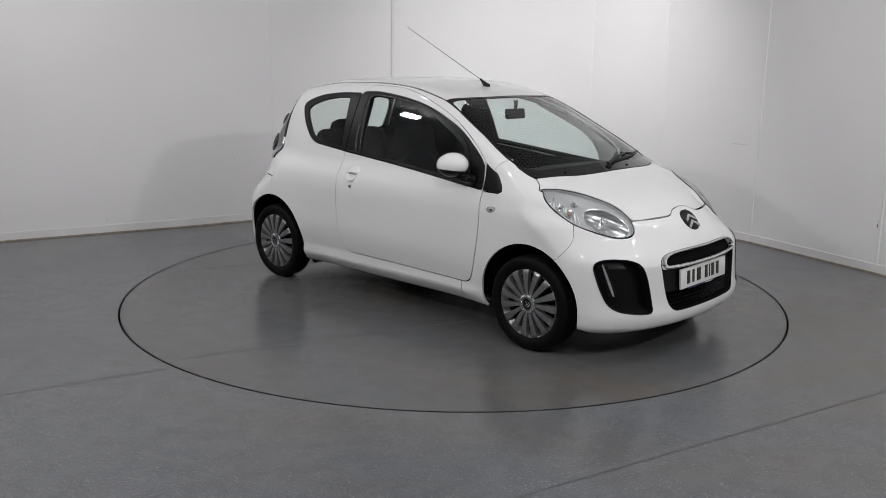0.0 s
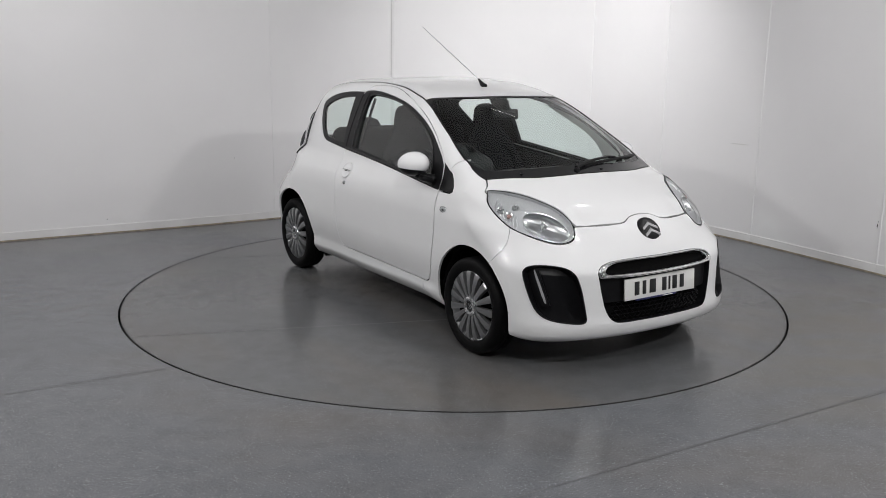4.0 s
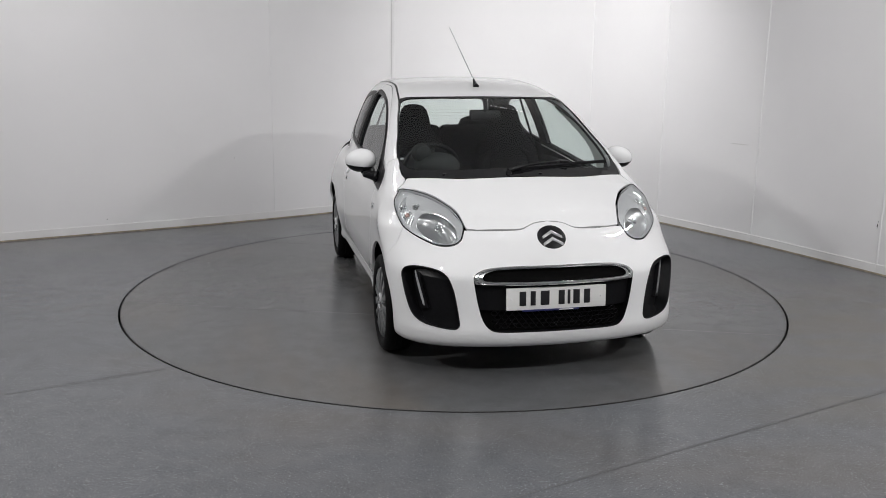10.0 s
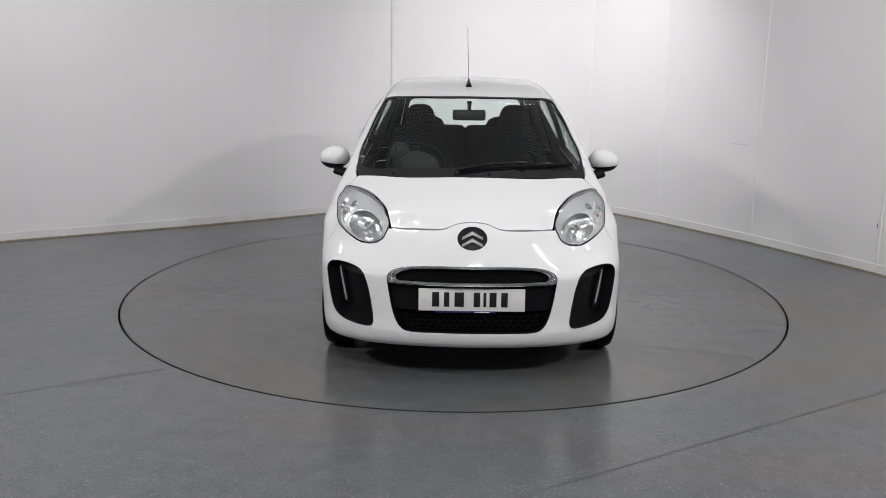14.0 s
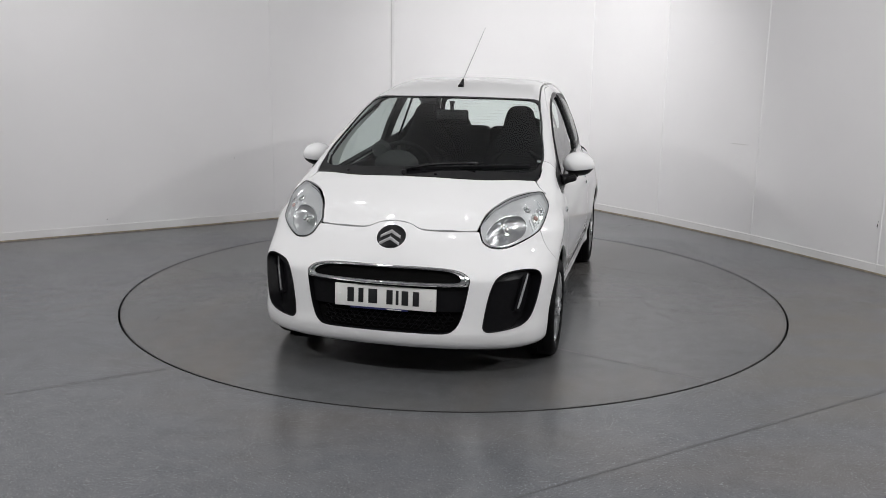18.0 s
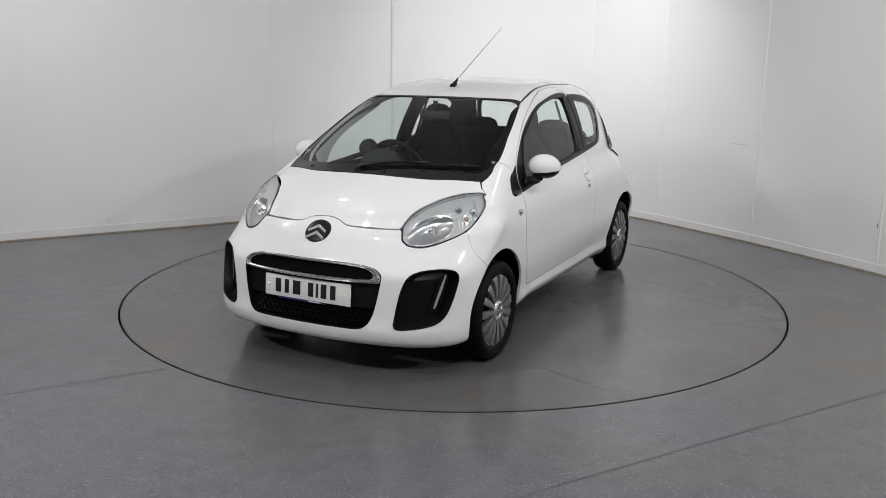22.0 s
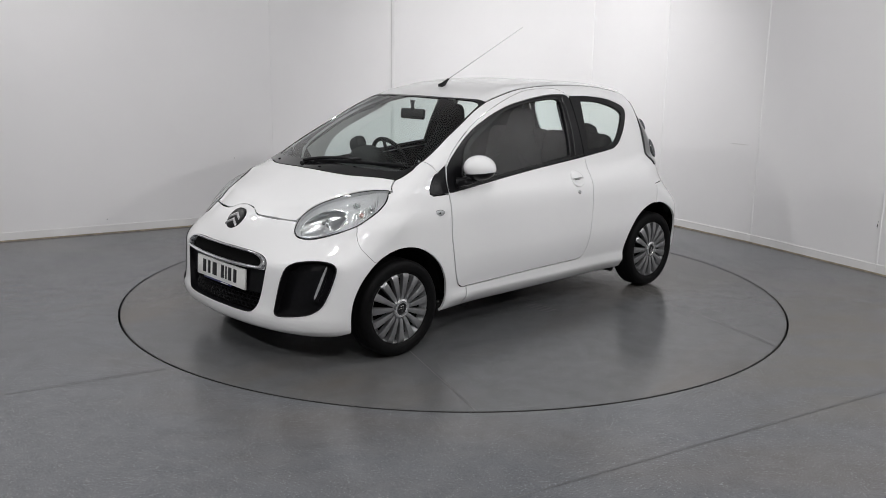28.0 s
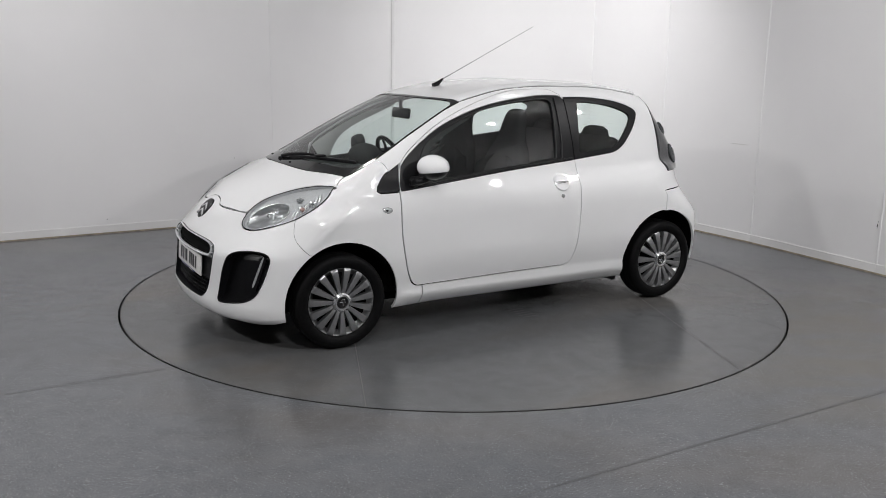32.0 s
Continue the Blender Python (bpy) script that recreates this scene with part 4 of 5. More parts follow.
def chevron(width, height, bar, thick):
    """A bent bar with a raised ridge, like an arrow head, lying in x and y."""
    bm = bmesh.new()
    rows = []
    for x, y in ((-width / 2, 0), (0, height), (width / 2, 0)):
        k = 1.25 if x == 0 else 1.0
        rows.append([bm.verts.new((x, y, 0)), bm.verts.new((x, y - bar * 0.12, thick * 0.6)), bm.verts.new((x, y - bar * 0.5 * k, thick)), bm.verts.new((x, y - bar * 0.9 * k, thick * 0.6)), bm.verts.new((x, y - bar * k, 0))])
    for a, b in zip(rows, rows[1:]):
        for q in range(4):
            bm.faces.new((a[q], a[q + 1], b[q + 1], b[q]))
    bm.faces.new(rows[0][::-1])
    bm.faces.new(rows[-1])
    bmesh.ops.recalc_face_normals(bm, faces=bm.faces[:])
    for f in bm.faces:
        f.smooth = False
    return bm


for cx in (ARCH_F, ARCH_R):
    for s in (1, -1):
        wheel(cx, s)


def offset_loop(loop, d):
    return loop + slope(loop) * d


def wall_between(name, a, b, mat, parent, label=""):
    """A strip that joins two loops of as many points."""
    k = len(a)
    v = np.concatenate([a, b])
    f = [(i, (i + 1) % k, k + (i + 1) % k, k + i) for i in range(k)]
    return mesh_part(name, v, f, mat, parent, label)


def toward(loop, d):
    """A loop drawn towards its middle by d metres."""
    c = loop.mean(0)
    v = loop - c
    return loop - v / np.linalg.norm(v, axis=1, keepdims=True) * d


def lens_bulge(q):
    return 0.007 * np.clip(1 - ((q[:, 2] - 0.765) / 0.11) ** 2 - ((q[:, 0] - 1.40) / 0.22) ** 2, 0, 1)


def flipped(ob):
    """Turns a part of the left side into its mirror image."""
    me = ob.data
    co, no = np.empty(len(me.vertices) * 3), np.empty(len(me.vertices) * 3)
    me.vertices.foreach_get("co", co)
    me.vertices.foreach_get("normal", no)
    co = co.reshape(-1, 3) * (1, -1, 1)
    me.vertices.foreach_set("co", co.ravel())
    me.flip_normals()
    me.normals_split_custom_set_from_vertices([tuple(v) for v in no.reshape(-1, 3) * (1, -1, 1)])


# headlamps
bowl_loop = curve(N(*[(47.7 + 9.5 * math.cos(a), 0.744 + 0.057 * math.sin(a) + 0.036 * math.cos(a)) for a in np.linspace(0, 2 * math.pi, 13)[:-1]]), 4, True)
for s in (1, -1):
    head = panel("headlamp", car, lamp_loop, LAMPGREY, "nose", holes=[bowl_loop], off=-0.016, depth=0, gap=0.002, step=0.02, label="clear headlamp with chrome reflectors and amber bulb")[0]
    nl = slope(lamp_loop) * (1, s, 1)
    loop = lamp_loop * (1, s, 1)
    wall_between("lamp_surround", loop + nl * 0.001, toward(loop - nl * 0.017, 0.003), LAMPGREY, head, "grey headlamp edge")
    part("lamp_seal", tube([Vector(v) for v in loop + nl * 0.0004], 0.0021, 8, True), BLACK, head, "thin black lens seal")
    # main bowl: a deep dish with upright facets
    edge = (bowl_loop - slope(bowl_loop) * 0.016) * (1, s, 1)
    mid = edge.mean(0)
    back = np.array((-0.9, -0.42 * s, 0.06))
    k = len(edge)
    verts, faces = [], []
    rings = (1.0, 0.94, 0.86, 0.76, 0.64, 0.5, 0.36, 0.22, 0.1)
    for r in rings:
        ring_pts = mid + (edge - mid) * r
        side_way = (ring_pts - mid) @ np.array((-0.45, 0.89 * s, 0.0))
        ripple = 0.0045 * np.abs(np.sin(side_way / 0.020 * math.pi)) * min(1.0, 6 * (1 - r))
        verts.append(ring_pts + back * (0.052 * (1 - r * r) + ripple)[:, None])
    for a in range(len(rings) - 1):
        faces += [(a * k + i, a * k + (i + 1) % k, (a + 1) * k + (i + 1) % k, (a + 1) * k + i) for i in range(k)]
    faces.append(tuple(range((len(rings) - 1) * k, len(rings) * k)))
    mesh_part("main_reflector", np.concatenate(verts), faces, REFLECTOR, head, "faceted chrome bowl")
    part("bowl_ring", tube([Vector(v) for v in edge + slope(bowl_loop) * (1, s, 1) * 0.002], 0.0035, 8, True), REFLECTOR, head, "bright bowl ring")
    part("bulb_shield", tube([Vector(mid + back * 0.048), Vector(mid + back * 0.005)], [0.013, 0.010], 12), CHROME, head, at=None)
    part("bulb_cap", ball(0.013, 0.013, 0.013), CHROME, head, at=Matrix.Translation(mid + back * 0.004))
    part("shield_blade", box(0.010, 0.004, 0.045, 0.001), REFLECTOR, head, at=Matrix.Translation(mid + back * 0.030 + np.array((0, 0.012 * s, 0))))
    # small lamps: a bulb with a ring of sparkling facets
    for name, deg, z, r, m in (("high_reflector", 61.5, 0.832, 0.017, CHROME), ("indicator", 62.8, 0.786, 0.023, AMBER), ("side_reflector", 67.0, 0.815, 0.019, CHROME)):
        q = N((deg, z))[0]
        nq = slope(q[None])[0]
        q = (q - nq * 0.016) * (1, s, 1)
        rot = Vector(nq * (1, s, 1)).to_track_quat("X", "Z").to_matrix().to_4x4()
        own = part(name, lathe([(0.002, -0.002), (r * 0.5, 0.001), (r * 0.9, 0.005), (r * 1.05, 0.006), (r * 1.2, 0.0)], 24, "X"), REFLECTOR, head, at=Matrix.Translation(q) @ rot)
        part("bulb", ball(0.009, r * 0.55, r * 0.55), m, own, "pale amber indicator bulb" if m is AMBER else "", at=pose(0.006, 0, 0))
        for i in range(7):
            a = 2 * math.pi * i / 7 + 0.3
            part("facet", ball(0.004, 0.0045, 0.0032, Matrix.Rotation(a, 4, "X"), 8, 5), CHROME, own, at=pose(0.006, r * 0.95 * math.cos(a), r * 1.0 * math.sin(a)))
    # upright flutes of the outer reflector
    for i in range(8):
        deg = 58.4 + 1.55 * i
        low = float(np.interp(deg, (52.3, 60.5, 67.8, 72.5), (0.694, 0.733, 0.788, 0.836))) + 0.012
        flute = N(*[(deg + 0.4 * k, low + 0.014 * k) for k in range(5)])
        flute = (flute - slope(flute) * 0.016) * (1, s, 1)
        part("flute", tube([Vector(v) for v in flute], [0.002, 0.005, 0.006, 0.005, 0.002], 8), REFLECTOR, head)
    lens = panel("lens", head, lamp_loop, CLEAR, "nose", off=0.0008, depth=0, gap=0.0, step=0.03, label="clear lens", bulge=lens_bulge)[0]
    if s < 0:
        flipped(head)
        flipped(lens)

# fog lamp recesses with light strips
panel("fog_surround", car, fog_loop, [BLACK, TRIM], "nose", both=True, off=-0.006, depth=0.01, gap=0.0, step=0.02, label="matt black corner grille",
      bulge=lambda q: -0.060 * np.clip(np.minimum((0.575 - q[:, 2]) / 0.03, (q[:, 2] - 0.28) / 0.03), 0, 1) * np.clip((q[:, 1] - 0.46) / 0.06, 0, 1))
for s in (1, -1):
    wall_between("fog_return", offset_loop(fog_loop, -0.001) * (1, s, 1), offset_loop(fog_loop, -0.070) * (1, s, 1), BLACK, car, "black side of the corner recess")
strip_loop = curve(N((50.0, 0.534), (49.0, 0.533), (46.6, 0.44), (45.2, 0.375), (45.8, 0.366), (46.6, 0.385), (48.2, 0.45)), 4, True)
bezels = panel("daytime_lamp_bezel", car, N(*[(a, z) for a, z in ((50.9, 0.542), (48.2, 0.540), (44.2, 0.360), (46.6, 0.350))]), BLACK, "nose", both=True, off=0.001, depth=0.03, gap=0, step=0.02, label="black daytime lamp bezel")
drl = panel("daytime_lamp", car, strip_loop, [DAYSTRIP, TRIM], "nose", both=True, off=0.003, depth=0.01, gap=0.0035, step=0.010, label="slim clear daytime light strip")
for s, d in zip((1, -1), drl):
    for i in range(6):
        z = 0.515 - 0.028 * i
        q = N((49.0 - 3.0 * i / 5, z))[0] * (1, s, 1)
        nq = slope(q[None])[0]
        part("diode", ball(0.006, 0.006, 0.009), CLEAR, d, at=Matrix.Translation(q + nq * 0.004))
# the strips sit deep in the recesses
for s, b, d in zip((1, -1), bezels, drl):
    b.matrix_basis = d.matrix_basis = pose(-0.034, -0.034 * s, 0)

# grille: shaded cavity painted as a near-black sheet, chrome ring, bars and plate
panel("grille_back", car, grille_loop, PIT, "nose", off=-0.05, depth=0, gap=-0.01, step=0.04, label="near-black sheet painting the shade behind the grille")
wall_between("grille_edge", offset_loop(grille_loop, -0.001), offset_loop(grille_loop, -0.055), BLACK, car, "black grille return")
chrome_out = mirrored(curve(N((0, 0.586), (10, 0.586), (18, 0.583), (23.5, 0.577), (27.0, 0.562), (28.4, 0.538), (28.1, 0.510), (26.5, 0.503), (18, 0.499), (8, 0.498), (0, 0.498)), 4))
chrome_in = mirrored(curve(N((0, 0.577), (10, 0.577), (18, 0.574), (22.5, 0.568), (25.0, 0.555), (25.9, 0.538), (25.3, 0.522), (23, 0.518), (17, 0.516), (8, 0.515), (0, 0.515)), 4))
panel("chrome_surround", car, chrome_out, CHROME, "nose", holes=[chrome_in], off=0.001, depth=0.02, gap=0, step=0.012, label="chrome upper grille surround")
panel("upper_grille", car, chrome_in, PIT, "nose", off=-0.022, depth=0, gap=0, step=0.03, label="black upper grille")
ring_half = curve(N((0, 0.5815), (10, 0.5815), (18, 0.5785), (23.2, 0.572), (26.4, 0.558), (27.4, 0.538), (27.2, 0.522), (26.0, 0.512), (18, 0.508), (8, 0.507), (0, 0.507)), 4)
ring = mirrored(ring_half)
nr = slope(ring)
part("chrome_ring", tube([Vector(v) for v in ring + nr * 0.006], [0.0045 if v[2] > 0.53 else 0.0075 for v in ring], 10, True), CHROME, car, "bright rounded chrome ring of the upper grille")
band = mirrored(curve(N((0, 0.497), (18, 0.498), (26.4, 0.502), (28.0, 0.50), (27.0, 0.41), (26.3, 0.375), (20, 0.37), (0, 0.368)), 4))
panel("plate_carrier", car, band, [BLACK, TRIM], "nose", off=-0.028, depth=0.02, gap=0.001, step=0.03, label="matt black grille bar behind the plate")
for row in range(4):
    for i in range(-9, 10):
        a = i * 2.35 + (1.17 if row % 2 else 0)
        z = 0.352 - 0.021 * row
        if abs(a) > 25.2 - row * 1.6:
            continue
        q = N((abs(a), z))[0]
        q[1] *= 1 if a >= 0 else -1
        part("grille_cell", lathe([(0.0135, 0.0), (0.0155, 0.005), (0.0175, 0.0)], 6, "X"), BLACK, car, at=Matrix.Translation(q - np.array((0.035, 0, 0))) @ Matrix.Rotation(radians(a), 4, "Z") @ Matrix.Diagonal((1, 1.1, 0.75, 1)))
plate = part("number_plate", box(0.012, 0.524, 0.112, 0.003), PLATE, car, "white number plate with dark bars", at=pose(1.800, 0, 0.427, 0, -4, 0))
for y, w in ((0.160, 0.032), (0.104, 0.034), (0.064, 0.014), (0.025, 0.032), (-0.062, 0.046), (-0.124, 0.026), (-0.178, 0.034)):
    part("plate_bar", box(0.003, w, 0.072, 0.001), PLATEBAR, plate, at=pose(0.0068, y, 0.002))
for y in (0.236, -0.236):
    part("plate_screw", lathe([(0.001, 0.003), (0.005, 0.002), (0.006, 0)], 12, "X"), JOINT, plate, at=pose(0.006, y, 0))
part("plate_strip", box(0.010, 0.30, 0.010, 0.002), PLATEBLUE, plate, "blue dealer strip", at=pose(0.002, -0.03, -0.060))
part("strip_bar", box(0.002, 0.075, 0.004), PLATE, plate, at=pose(0.008, 0.05, -0.060))

# round badge with two bent bars
bq = N((0, 0.713))[0]
bn = Vector(slope(bq[None])[0])
tilt = math.atan2(bn.z, bn.x) * 0.9
badge = part("badge", lathe([(0.001, 0.011), (0.040, 0.0105), (0.060, 0.008), (0.070, 0.003), (0.073, -0.006), (0.073, -0.02)], 40, "X"), BLACK, car, "black oval badge with chrome bent bars",
             at=Matrix.Translation(Vector(bq) - bn * 0.004) @ Matrix.Rotation(-tilt, 4, "Y") @ Matrix.Diagonal((1, 1.06, 0.98, 1)))
for z in (0.006, -0.034):
    part("chevron", chevron(0.098, 0.034, 0.019, 0.008), SATIN, badge, at=Matrix.Translation((0.0075, 0, z)) @ Matrix(((0, 0, 1, 0), (1, 0, 0, 0), (0, 1, 0, 0), (0, 0, 0, 1))))

# door mirrors, handles, locks, side repeaters
for s in (1, -1):
    mir = part("door_mirror", box(0.06, 0.09, 0.035, 0.012, 3), BLACK, car, "door mirror with white cap and black base", at=pose(0.70, 0.775 * s, 0.905, 18 * s, 0, 0))
    inv = mir.matrix_basis.inverted()
    shell = ball(0.092, 0.093, 0.070, Matrix.Rotation(radians(-5 * s), 4, "X"), 40, 24)
    for v in shell.verts:
        if v.co.x < -0.03:
            v.co.x = -0.03 + (v.co.x + 0.03) * 0.2
    cap = shell.copy()
    bmesh.ops.bisect_plane(cap, geom=cap.verts[:] + cap.edges[:] + cap.faces[:], plane_co=(0, 0, -0.027), plane_no=(0, 0.10 * s, -1), clear_outer=True)
    bmesh.ops.bisect_plane(shell, geom=shell.verts[:] + shell.edges[:] + shell.faces[:], plane_co=(0, 0, -0.026), plane_no=(0, 0.10 * s, -1), clear_inner=True)
    bmesh.ops.scale(shell, vec=(0.985, 0.985, 0.985), verts=shell.verts[:])
    c = pose(0.622, 0.820 * s, 0.989, 0, 0, 22 * s)
    part("mirror_cap", cap, PAINT, mir, "white mirror cap", at=inv @ c)
    part("mirror_base", shell, BLACK, mir, "black mirror underside", at=inv @ c)
    part("mirror_glass", ball(0.004, 0.080, 0.060), CHROME, mir, "mirror glass", at=inv @ c @ pose(-0.046, 0, 0))
    part("mirror_arm", tube([(0.645, 0.80 * s, 0.935), (0.685, 0.775 * s, 0.912), (0.705, 0.735 * s, 0.900)], [0.030, 0.026, 0.034], 12), BLACK, mir, at=inv)
    # handle: a dished disc half covered by its flap
    hq = S((-0.318, 0.847))[0] * (1, s, 1)
    hn = slope(hq[None])[0]
    out_way = Vector(hn)
    along = out_way.cross(Vector((0, 0, 1))).normalized()
    up_way = along.cross(out_way)
    frame_h = Matrix.Translation(hq) @ Matrix((along, out_way, up_way)).transposed().to_4x4()
    handle = part("door_handle", lathe([(0.001, 0.001), (0.046, 0.001), (0.052, 0.0035), (0.057, 0.0035), (0.061, -0.001), (0.061, -0.006)], 40, "Y"), PAINT, car, "round white door handle with lift flap", at=frame_h)
    flap = ball(0.057, 0.018, 0.052, None, 32, 18)
    bmesh.ops.bisect_plane(flap, geom=flap.verts[:] + flap.edges[:] + flap.faces[:], plane_co=(0, 0, -0.004), plane_no=(0, 0, -1), clear_outer=True)
    bmesh.ops.holes_fill(flap, edges=flap.edges[:])
    part("flap", flap, PAINT, handle, at=pose(0, 0.003, 0))
    # a thin dark strip stands in for the shade under the flap
    part("flap_shade_strip", box(0.058, 0.004, 0.003, 0.001), PIT, handle, "dark strip painting the shade under the flap", at=pose(0, 0.002, -0.009))
    lq = S((-0.312, 0.762))[0] * (1, s, 1)
    part("door_lock", lathe([(0.001, 0.004), (0.006, 0.004), (0.0065, 0.007), (0.011, 0.006), (0.013, 0.0)], 20, "Y"), CHROME, car, "chrome key lock", at=Matrix.Translation(lq) @ Matrix.Rotation(0 if s > 0 else math.pi, 4, "Z"))
    rq = S((0.893, 0.758))[0] * (1, s, 1)
    rep = part("side_repeater", ball(0.031, 0.010, 0.016, None, 24, 12), CLEAR, car, "small clear side indicator", at=Matrix.Translation(rq) @ Matrix.Rotation(radians(-8 * s), 4, "Z"))
    part("repeater_back", ball(0.028, 0.005, 0.0135, None, 20, 10), LAMPGREY, rep, at=pose(0, 0.001 * s, 0))
    part("repeater_ring", tube([(0.031 * math.cos(a), 0.001 * s, 0.0165 * math.sin(a)) for a in np.linspace(0, 2 * math.pi, 25)[:-1]], 0.0020, 6, True), SILVER, rep)
    part("repeater_bulb", ball(0.008, 0.004, 0.006), GREYPAINT, rep, at=pose(0, 0.004 * s, 0))

# wiper, washer jets and aerial
wb = T((1.200, -0.08))[0]
wiper = part("wiper", lathe([(0.001, 0.014), (0.014, 0.012), (0.018, -0.01)], 16, "Z"), BLACK, car, "single black wiper resting on the screen", at=Matrix.Translation(wb))
arm = [T((1.190 - 0.085 * t - 0.02 * t * t, -0.08 + 0.36 * t))[0] + (0, 0, 0.012 + 0.008 * math.sin(math.pi * t)) for t in np.linspace(0, 1, 8)]
part("wiper_arm", tube([Vector(a - wb) for a in arm], [0.011, 0.011, 0.010, 0.009, 0.008, 0.008, 0.007, 0.007], 8), BLACK, wiper)
blade = [T((1.168 - 0.06 * t - 0.125 * t * t, 0.0 + 0.58 * t))[0] + (0, 0, 0.006 + 0.004 * math.sin(math.pi * t)) for t in np.linspace(0, 1, 12)]
part("wiper_blade", tube([Vector(a - wb) for a in blade], 0.0065, 8, flat=1.5), BLACK, wiper)
part("blade_bridge", box(0.06, 0.05, 0.014, 0.005), BLACK, wiper, at=Matrix.Translation(arm[-1] - wb))
for x, y in ((1.205, 0.10), (1.135, -0.43)):
    jq = T((x, y))[0]
    part("washer_jet", box(0.014, 0.018, 0.010, 0.004), BLACK, car, at=Matrix.Translation(jq + (0, 0, 0.001)))
ab = T((0.155, 0.0))[0]
aerial = part("aerial", tube([(0.02, 0, -0.002), (-0.005, 0, 0.010), (-0.03, 0, 0.030), (-0.05, 0, 0.046)], [0.020, 0.017, 0.010, 0.006], 12), BLACK, car, "raked thin roof aerial", at=Matrix.Translation(ab))
tip = Vector((-0.605 - 0.155, 0.0, 1.808 - float(ab[2])))
part("aerial_rod", tube([Vector((-0.045, 0, 0.042)), Vector((-0.045, 0, 0.042)).lerp(tip, 0.5), tip], [0.0030, 0.0023, 0.0017], 8), SILVER, aerial, "thin grey rod")

# ---- cabin ----
pillar_loop = curve(S((0.775, 1.000), (0.775, 1.000), (0.70, 1.058), (0.556, 1.158), (0.387, 1.236), (0.171, 1.303), (0.171, 1.303), (0.20, 1.275), (0.34, 1.205), (0.47, 1.138), (0.565, 1.065), (0.61, 0.985), (0.63, 0.905), (0.63, 0.905), (0.70, 0.895), (0.70, 0.895)), 4, True)
panel("pillar_trim", car, pillar_loop, [BLACK, LINING], both=True, off=-0.030, depth=0.012, gap=0, step=0.03, label="pale grey inner trim of the windscreen pillar")
part("cabin_floor", box(2.5, 1.30, 0.04, 0.01), PIT, car, at=pose(-0.15, 0, 0.27))
part("bulkhead", box(0.05, 1.34, 0.65, 0.01), PIT, car, at=pose(1.12, 0, 0.55))
part("load_floor", box(0.50, 1.10, 0.30, 0.03), TRIM, car, at=pose(-1.20, 0, 0.52))


def dash_section(x0, z0, pts, half, name, mat, label=""):
    """A moulding of one section swept across the cabin, bowed forwards at its ends."""
    verts, faces = [], []
    ys = np.linspace(-half, half, 15)
    for y in ys:
        bow = 0.10 * (y / half) ** 2
        verts += [(x0 + px - bow * 0.3, y, z0 + pz - 0.02 * (y / half) ** 2) for px, pz in pts]
    m = len(pts)
    for i in range(len(ys) - 1):
        for j in range(m - 1):
            a = i * m + j
            faces.append((a, a + 1, a + 1 + m, a + m))
    faces += [tuple(range(m)), tuple(range((len(ys) - 1) * m, len(ys) * m))[::-1]]
    ob = mesh_part(name, verts, faces, mat, car, label)
    ob.data.set_sharp_from_angle(angle=radians(45))
    return ob


dash_section(0.0, 0.0, [(1.08, 0.90), (0.98, 0.935), (0.86, 0.945), (0.74, 0.935), (0.66, 0.905), (0.63, 0.86), (0.65, 0.78), (0.70, 0.68), (0.74, 0.60), (0.80, 0.52)], 0.60, "dashboard", DASH, "dark grey dashboard")
part("instrument_hood", ball(0.11, 0.14, 0.085), DASH, car, "rounded instrument hood", at=pose(0.52, -0.33, 0.935))
pod = part("rev_counter", lathe([(0.001, -0.035), (0.045, -0.03), (0.058, 0.0), (0.060, 0.03), (0.055, 0.034), (0.05, 0.03), (0.001, 0.028)], 32, "X"), DASH, car, "round rev counter pod on a stalk", at=Matrix.Translation((0.53, -0.43, 1.015)) @ Matrix.Rotation(math.pi, 4, "Z"))
part("stalk", tube([(0.02, 0, -0.04), (0.03, 0, -0.10)], 0.02, 10), DASH, pod)
st = Matrix.Translation((0.31, -0.33, 0.893)) @ Matrix.Rotation(radians(-64), 4, "Y")
rim_pts = [(0.178 * math.cos(a), 0.178 * math.sin(a), 0) for a in np.linspace(0, 2 * math.pi, 41)[:-1]]
steer = part("steering_wheel", tube(rim_pts, 0.015, 10, True), BLACK, car, "black three-spoke steering wheel", at=st)
part("hub", ball(0.065, 0.075, 0.025), DASH, steer, at=pose(0, 0, -0.015))
for a in (0, 180, 270):
    part("spoke", tube([(0.04 * math.cos(radians(a + 90)), 0.04 * math.sin(radians(a + 90)), -0.012), (0.175 * math.cos(radians(a + 90)), 0.175 * math.sin(radians(a + 90)), 0)], 0.016, 8, flat=0.5), DASH, steer)
part("column", tube([(0, 0, -0.03), (0, 0, -0.22)], 0.035, 12), DASH, steer)
for a in (70, -70):
    part("column_stalk", tube([(0, 0.03, -0.06), (0.02, 0.17 * (1 if a > 0 else -1), -0.055)], 0.008, 8), BLACK, steer)


def loft(rings):
    """A closed soft form through rings of equal length."""
    bm = bmesh.new()
    vs = [[bm.verts.new(p) for p in r] for r in rings]
    k = len(rings[0])
    for a, b in zip(vs, vs[1:]):
        for j in range(k):
            bm.faces.new((a[j], a[(j + 1) % k], b[(j + 1) % k], b[j]))
    bm.faces.new(vs[0][::-1])
    bm.faces.new(vs[-1])
    return bm


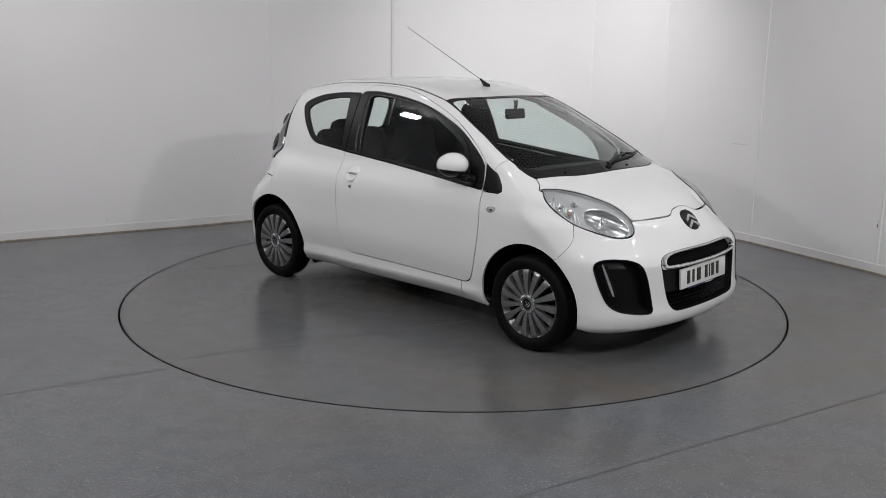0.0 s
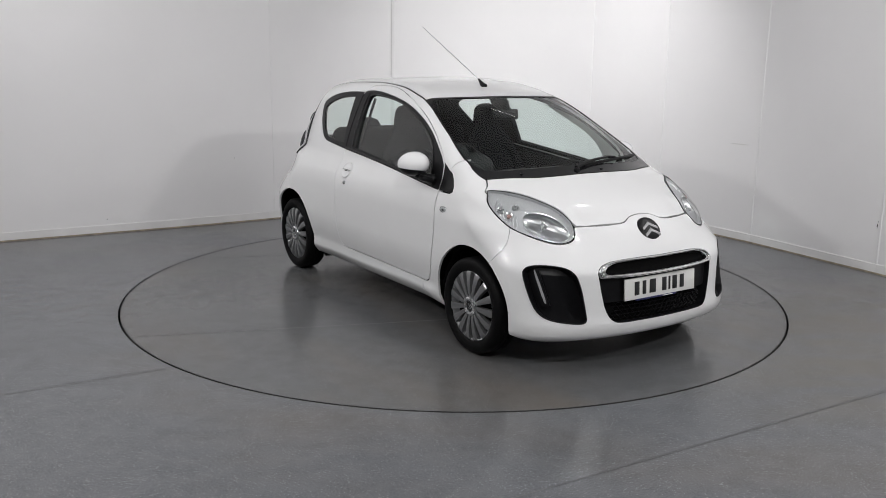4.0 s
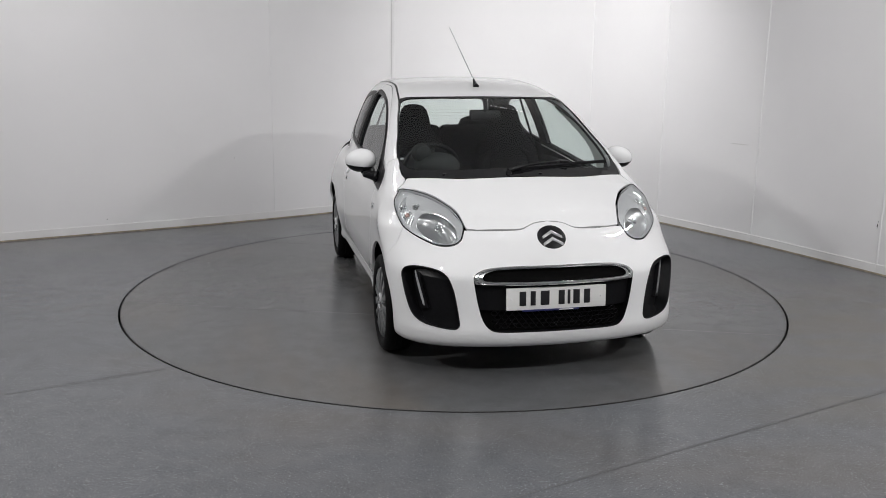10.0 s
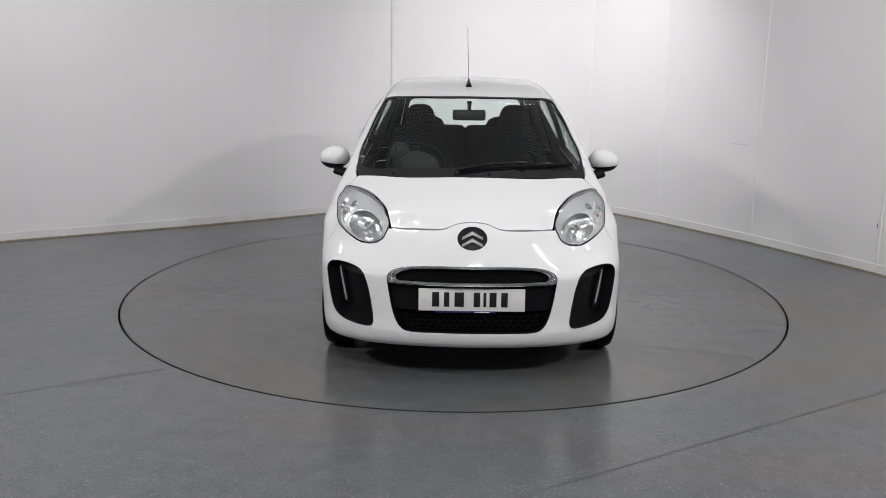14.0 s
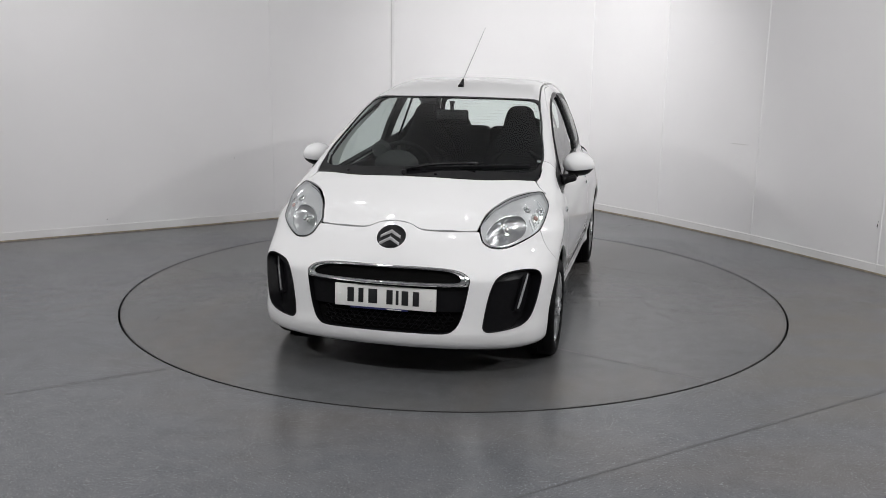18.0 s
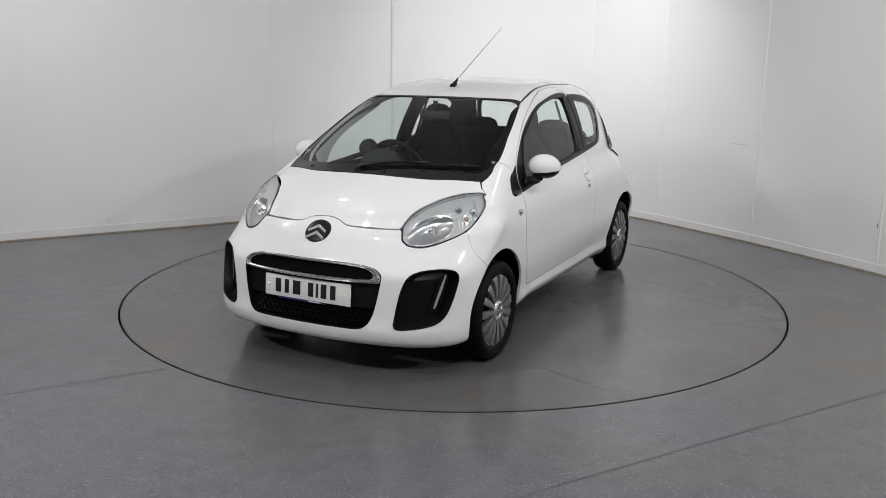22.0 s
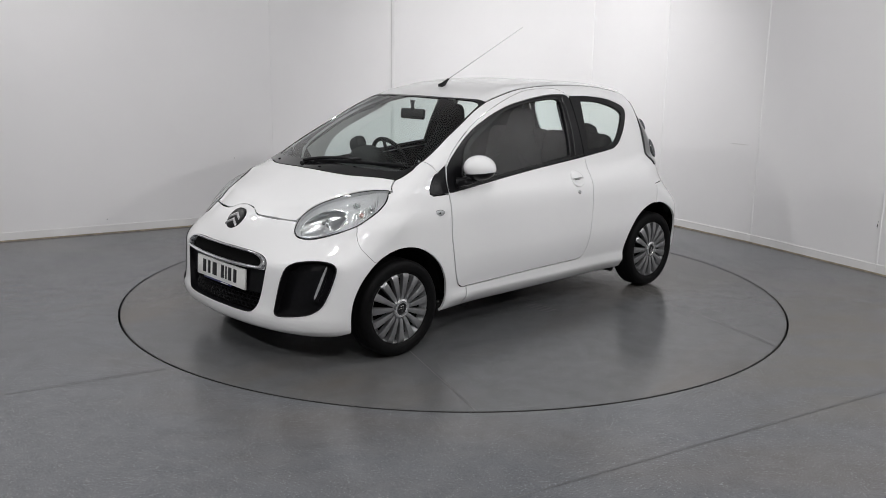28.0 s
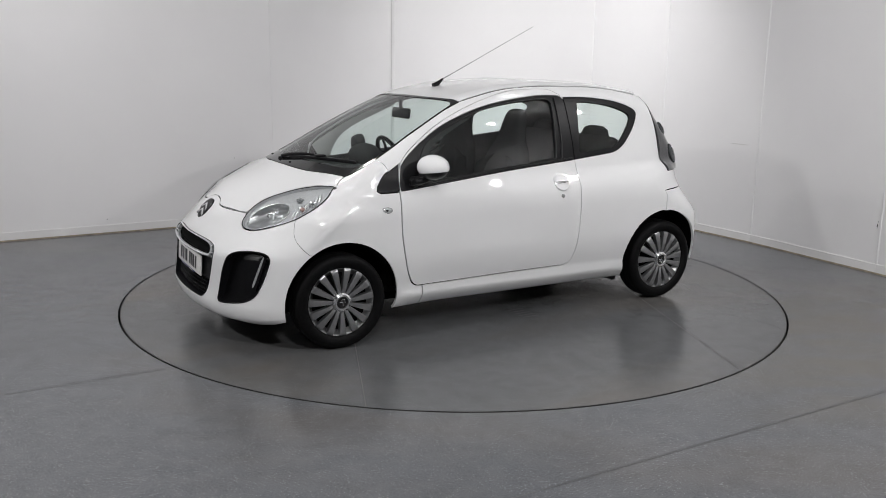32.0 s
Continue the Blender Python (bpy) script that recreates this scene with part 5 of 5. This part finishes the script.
def oval(cx, cy, cz, hx, hy, n=20, power=2.6):
    out = []
    for i in range(n):
        a = 2 * math.pi * i / n
        c, s = math.cos(a), math.sin(a)
        out.append((cx + hx * math.copysign(abs(c) ** (2 / power), c), cy + hy * math.copysign(abs(s) ** (2 / power), s), cz))
    return out


def front_seat(y):
    """Backrest with the head restraint in one piece, narrowing to the top."""
    seat = part("front_seat", loft([oval(0.10, 0, 0.42, 0.24, 0.22), oval(0.10, 0, 0.50, 0.27, 0.245), oval(0.10, 0, 0.55, 0.25, 0.23), oval(0.10, 0, 0.565, 0.20, 0.18)]), FABRIC, car, "dark fabric front seat with fixed head restraint", at=pose(0, y, 0))
    rows = [(0.52, 0.235, 0.075), (0.62, 0.245, 0.085), (0.78, 0.25, 0.08), (0.92, 0.235, 0.07), (1.00, 0.205, 0.062), (1.06, 0.150, 0.055), (1.12, 0.118, 0.052), (1.19, 0.104, 0.05), (1.235, 0.090, 0.045), (1.262, 0.065, 0.034), (1.272, 0.03, 0.015)]
    part("backrest", loft([oval(-0.10 - (z - 0.5) * 0.22, 0, z, d, w, 24) for z, w, d in rows]), FABRIC, seat)
    for k in (-1, 1):
        part("bolster", loft([oval(-0.055 - (z - 0.5) * 0.22, 0.20 * k * f, z, 0.07 * f, 0.05 * f, 14, 2.0) for z, f in ((0.54, 0.6), (0.62, 1.0), (0.80, 1.0), (0.92, 0.85), (0.98, 0.4))]), FABRIC, seat)


for y in (0.33, -0.33):
    front_seat(y)
bench = part("rear_bench", box(0.42, 1.10, 0.16, 0.06, 3), FABRIC, car, "dark fabric rear bench", at=pose(-0.62, 0, 0.48))
for k in (0.28, -0.28):
    part("rear_backrest", box(0.13, 0.58, 0.58, 0.06, 4), FABRIC, bench, at=pose(-0.24, k, 0.32, 0, -14, 0))
    part("rear_headrest", loft([oval(0, 0, z, d, w, 20) for z, w, d in ((-0.07, 0.09, 0.03), (-0.04, 0.125, 0.045), (0.02, 0.13, 0.05), (0.06, 0.11, 0.042), (0.08, 0.06, 0.02))]), FABRIC, bench, at=pose(-0.33, k * 1.05, 0.585, 0, -10, 0))
    part("headrest_stem", tube([(-0.31, k * 1.05, 0.48), (-0.32, k * 1.05, 0.55)], 0.008, 8), GREYPAINT, bench)
im = part("interior_mirror", box(0.018, 0.208, 0.066, 0.014, 3), BLACK, car, "black interior mirror", at=Matrix.Translation((0.412, 0.0, 1.240)) @ Matrix.Rotation(radians(-8), 4, "Y") @ Matrix.Rotation(radians(4), 4, "Z"))
part("mirror_stem", tube([(0.0, 0, 0.02), (0.012, 0, 0.055), (0.012, 0, 0.085)], [0.013, 0.011, 0.018], 10), BLACK, im)
part("mirror_glass", box(0.003, 0.20, 0.05, 0.001), CHROME, im, at=pose(-0.010, 0, 0))
for s in (1, -1):
    part("door_card", box(1.12, 0.03, 0.55, 0.012), TRIM, car, "dark door card", at=pose(0.16, 0.70 * s, 0.63, 4 * s, 0, 0))
    part("belt", box(0.02, 0.012, 0.62, 0.003), FABRIC, car, "dark seat belt", at=pose(-0.42, 0.60 * s, 1.02, 20 * s, 0, 0))
part("parcel_shelf", box(0.36, 1.02, 0.02, 0.006), TRIM, car, "dark parcel shelf", at=pose(-1.18, 0, 0.945))


# ---- what moves ----
TURN_T = [0, 1, 2, 3, 6, 9, 12, 15, 18, 21, 24, 28, 32]
TURN_A = [-42.72, -45.83, -49.12, -52.54, -62.77, -72.96, -83.02, -93.03, -103.07, -112.98, -122.96, -136.39, -149.71]


def motions():
    car_rows, table_rows = [], []
    for i in range(33):
        a = float(np.interp(i, TURN_T, TURN_A))
        spin = pose(0, 0, 0, 0, 0, a)
        table_rows.append((float(i), spin))
        car_rows.append((float(i), spin @ pose(0.0425, 0.0868, 0.001)))
    walk(table, table_rows)
    walk(car, car_rows)


motions()
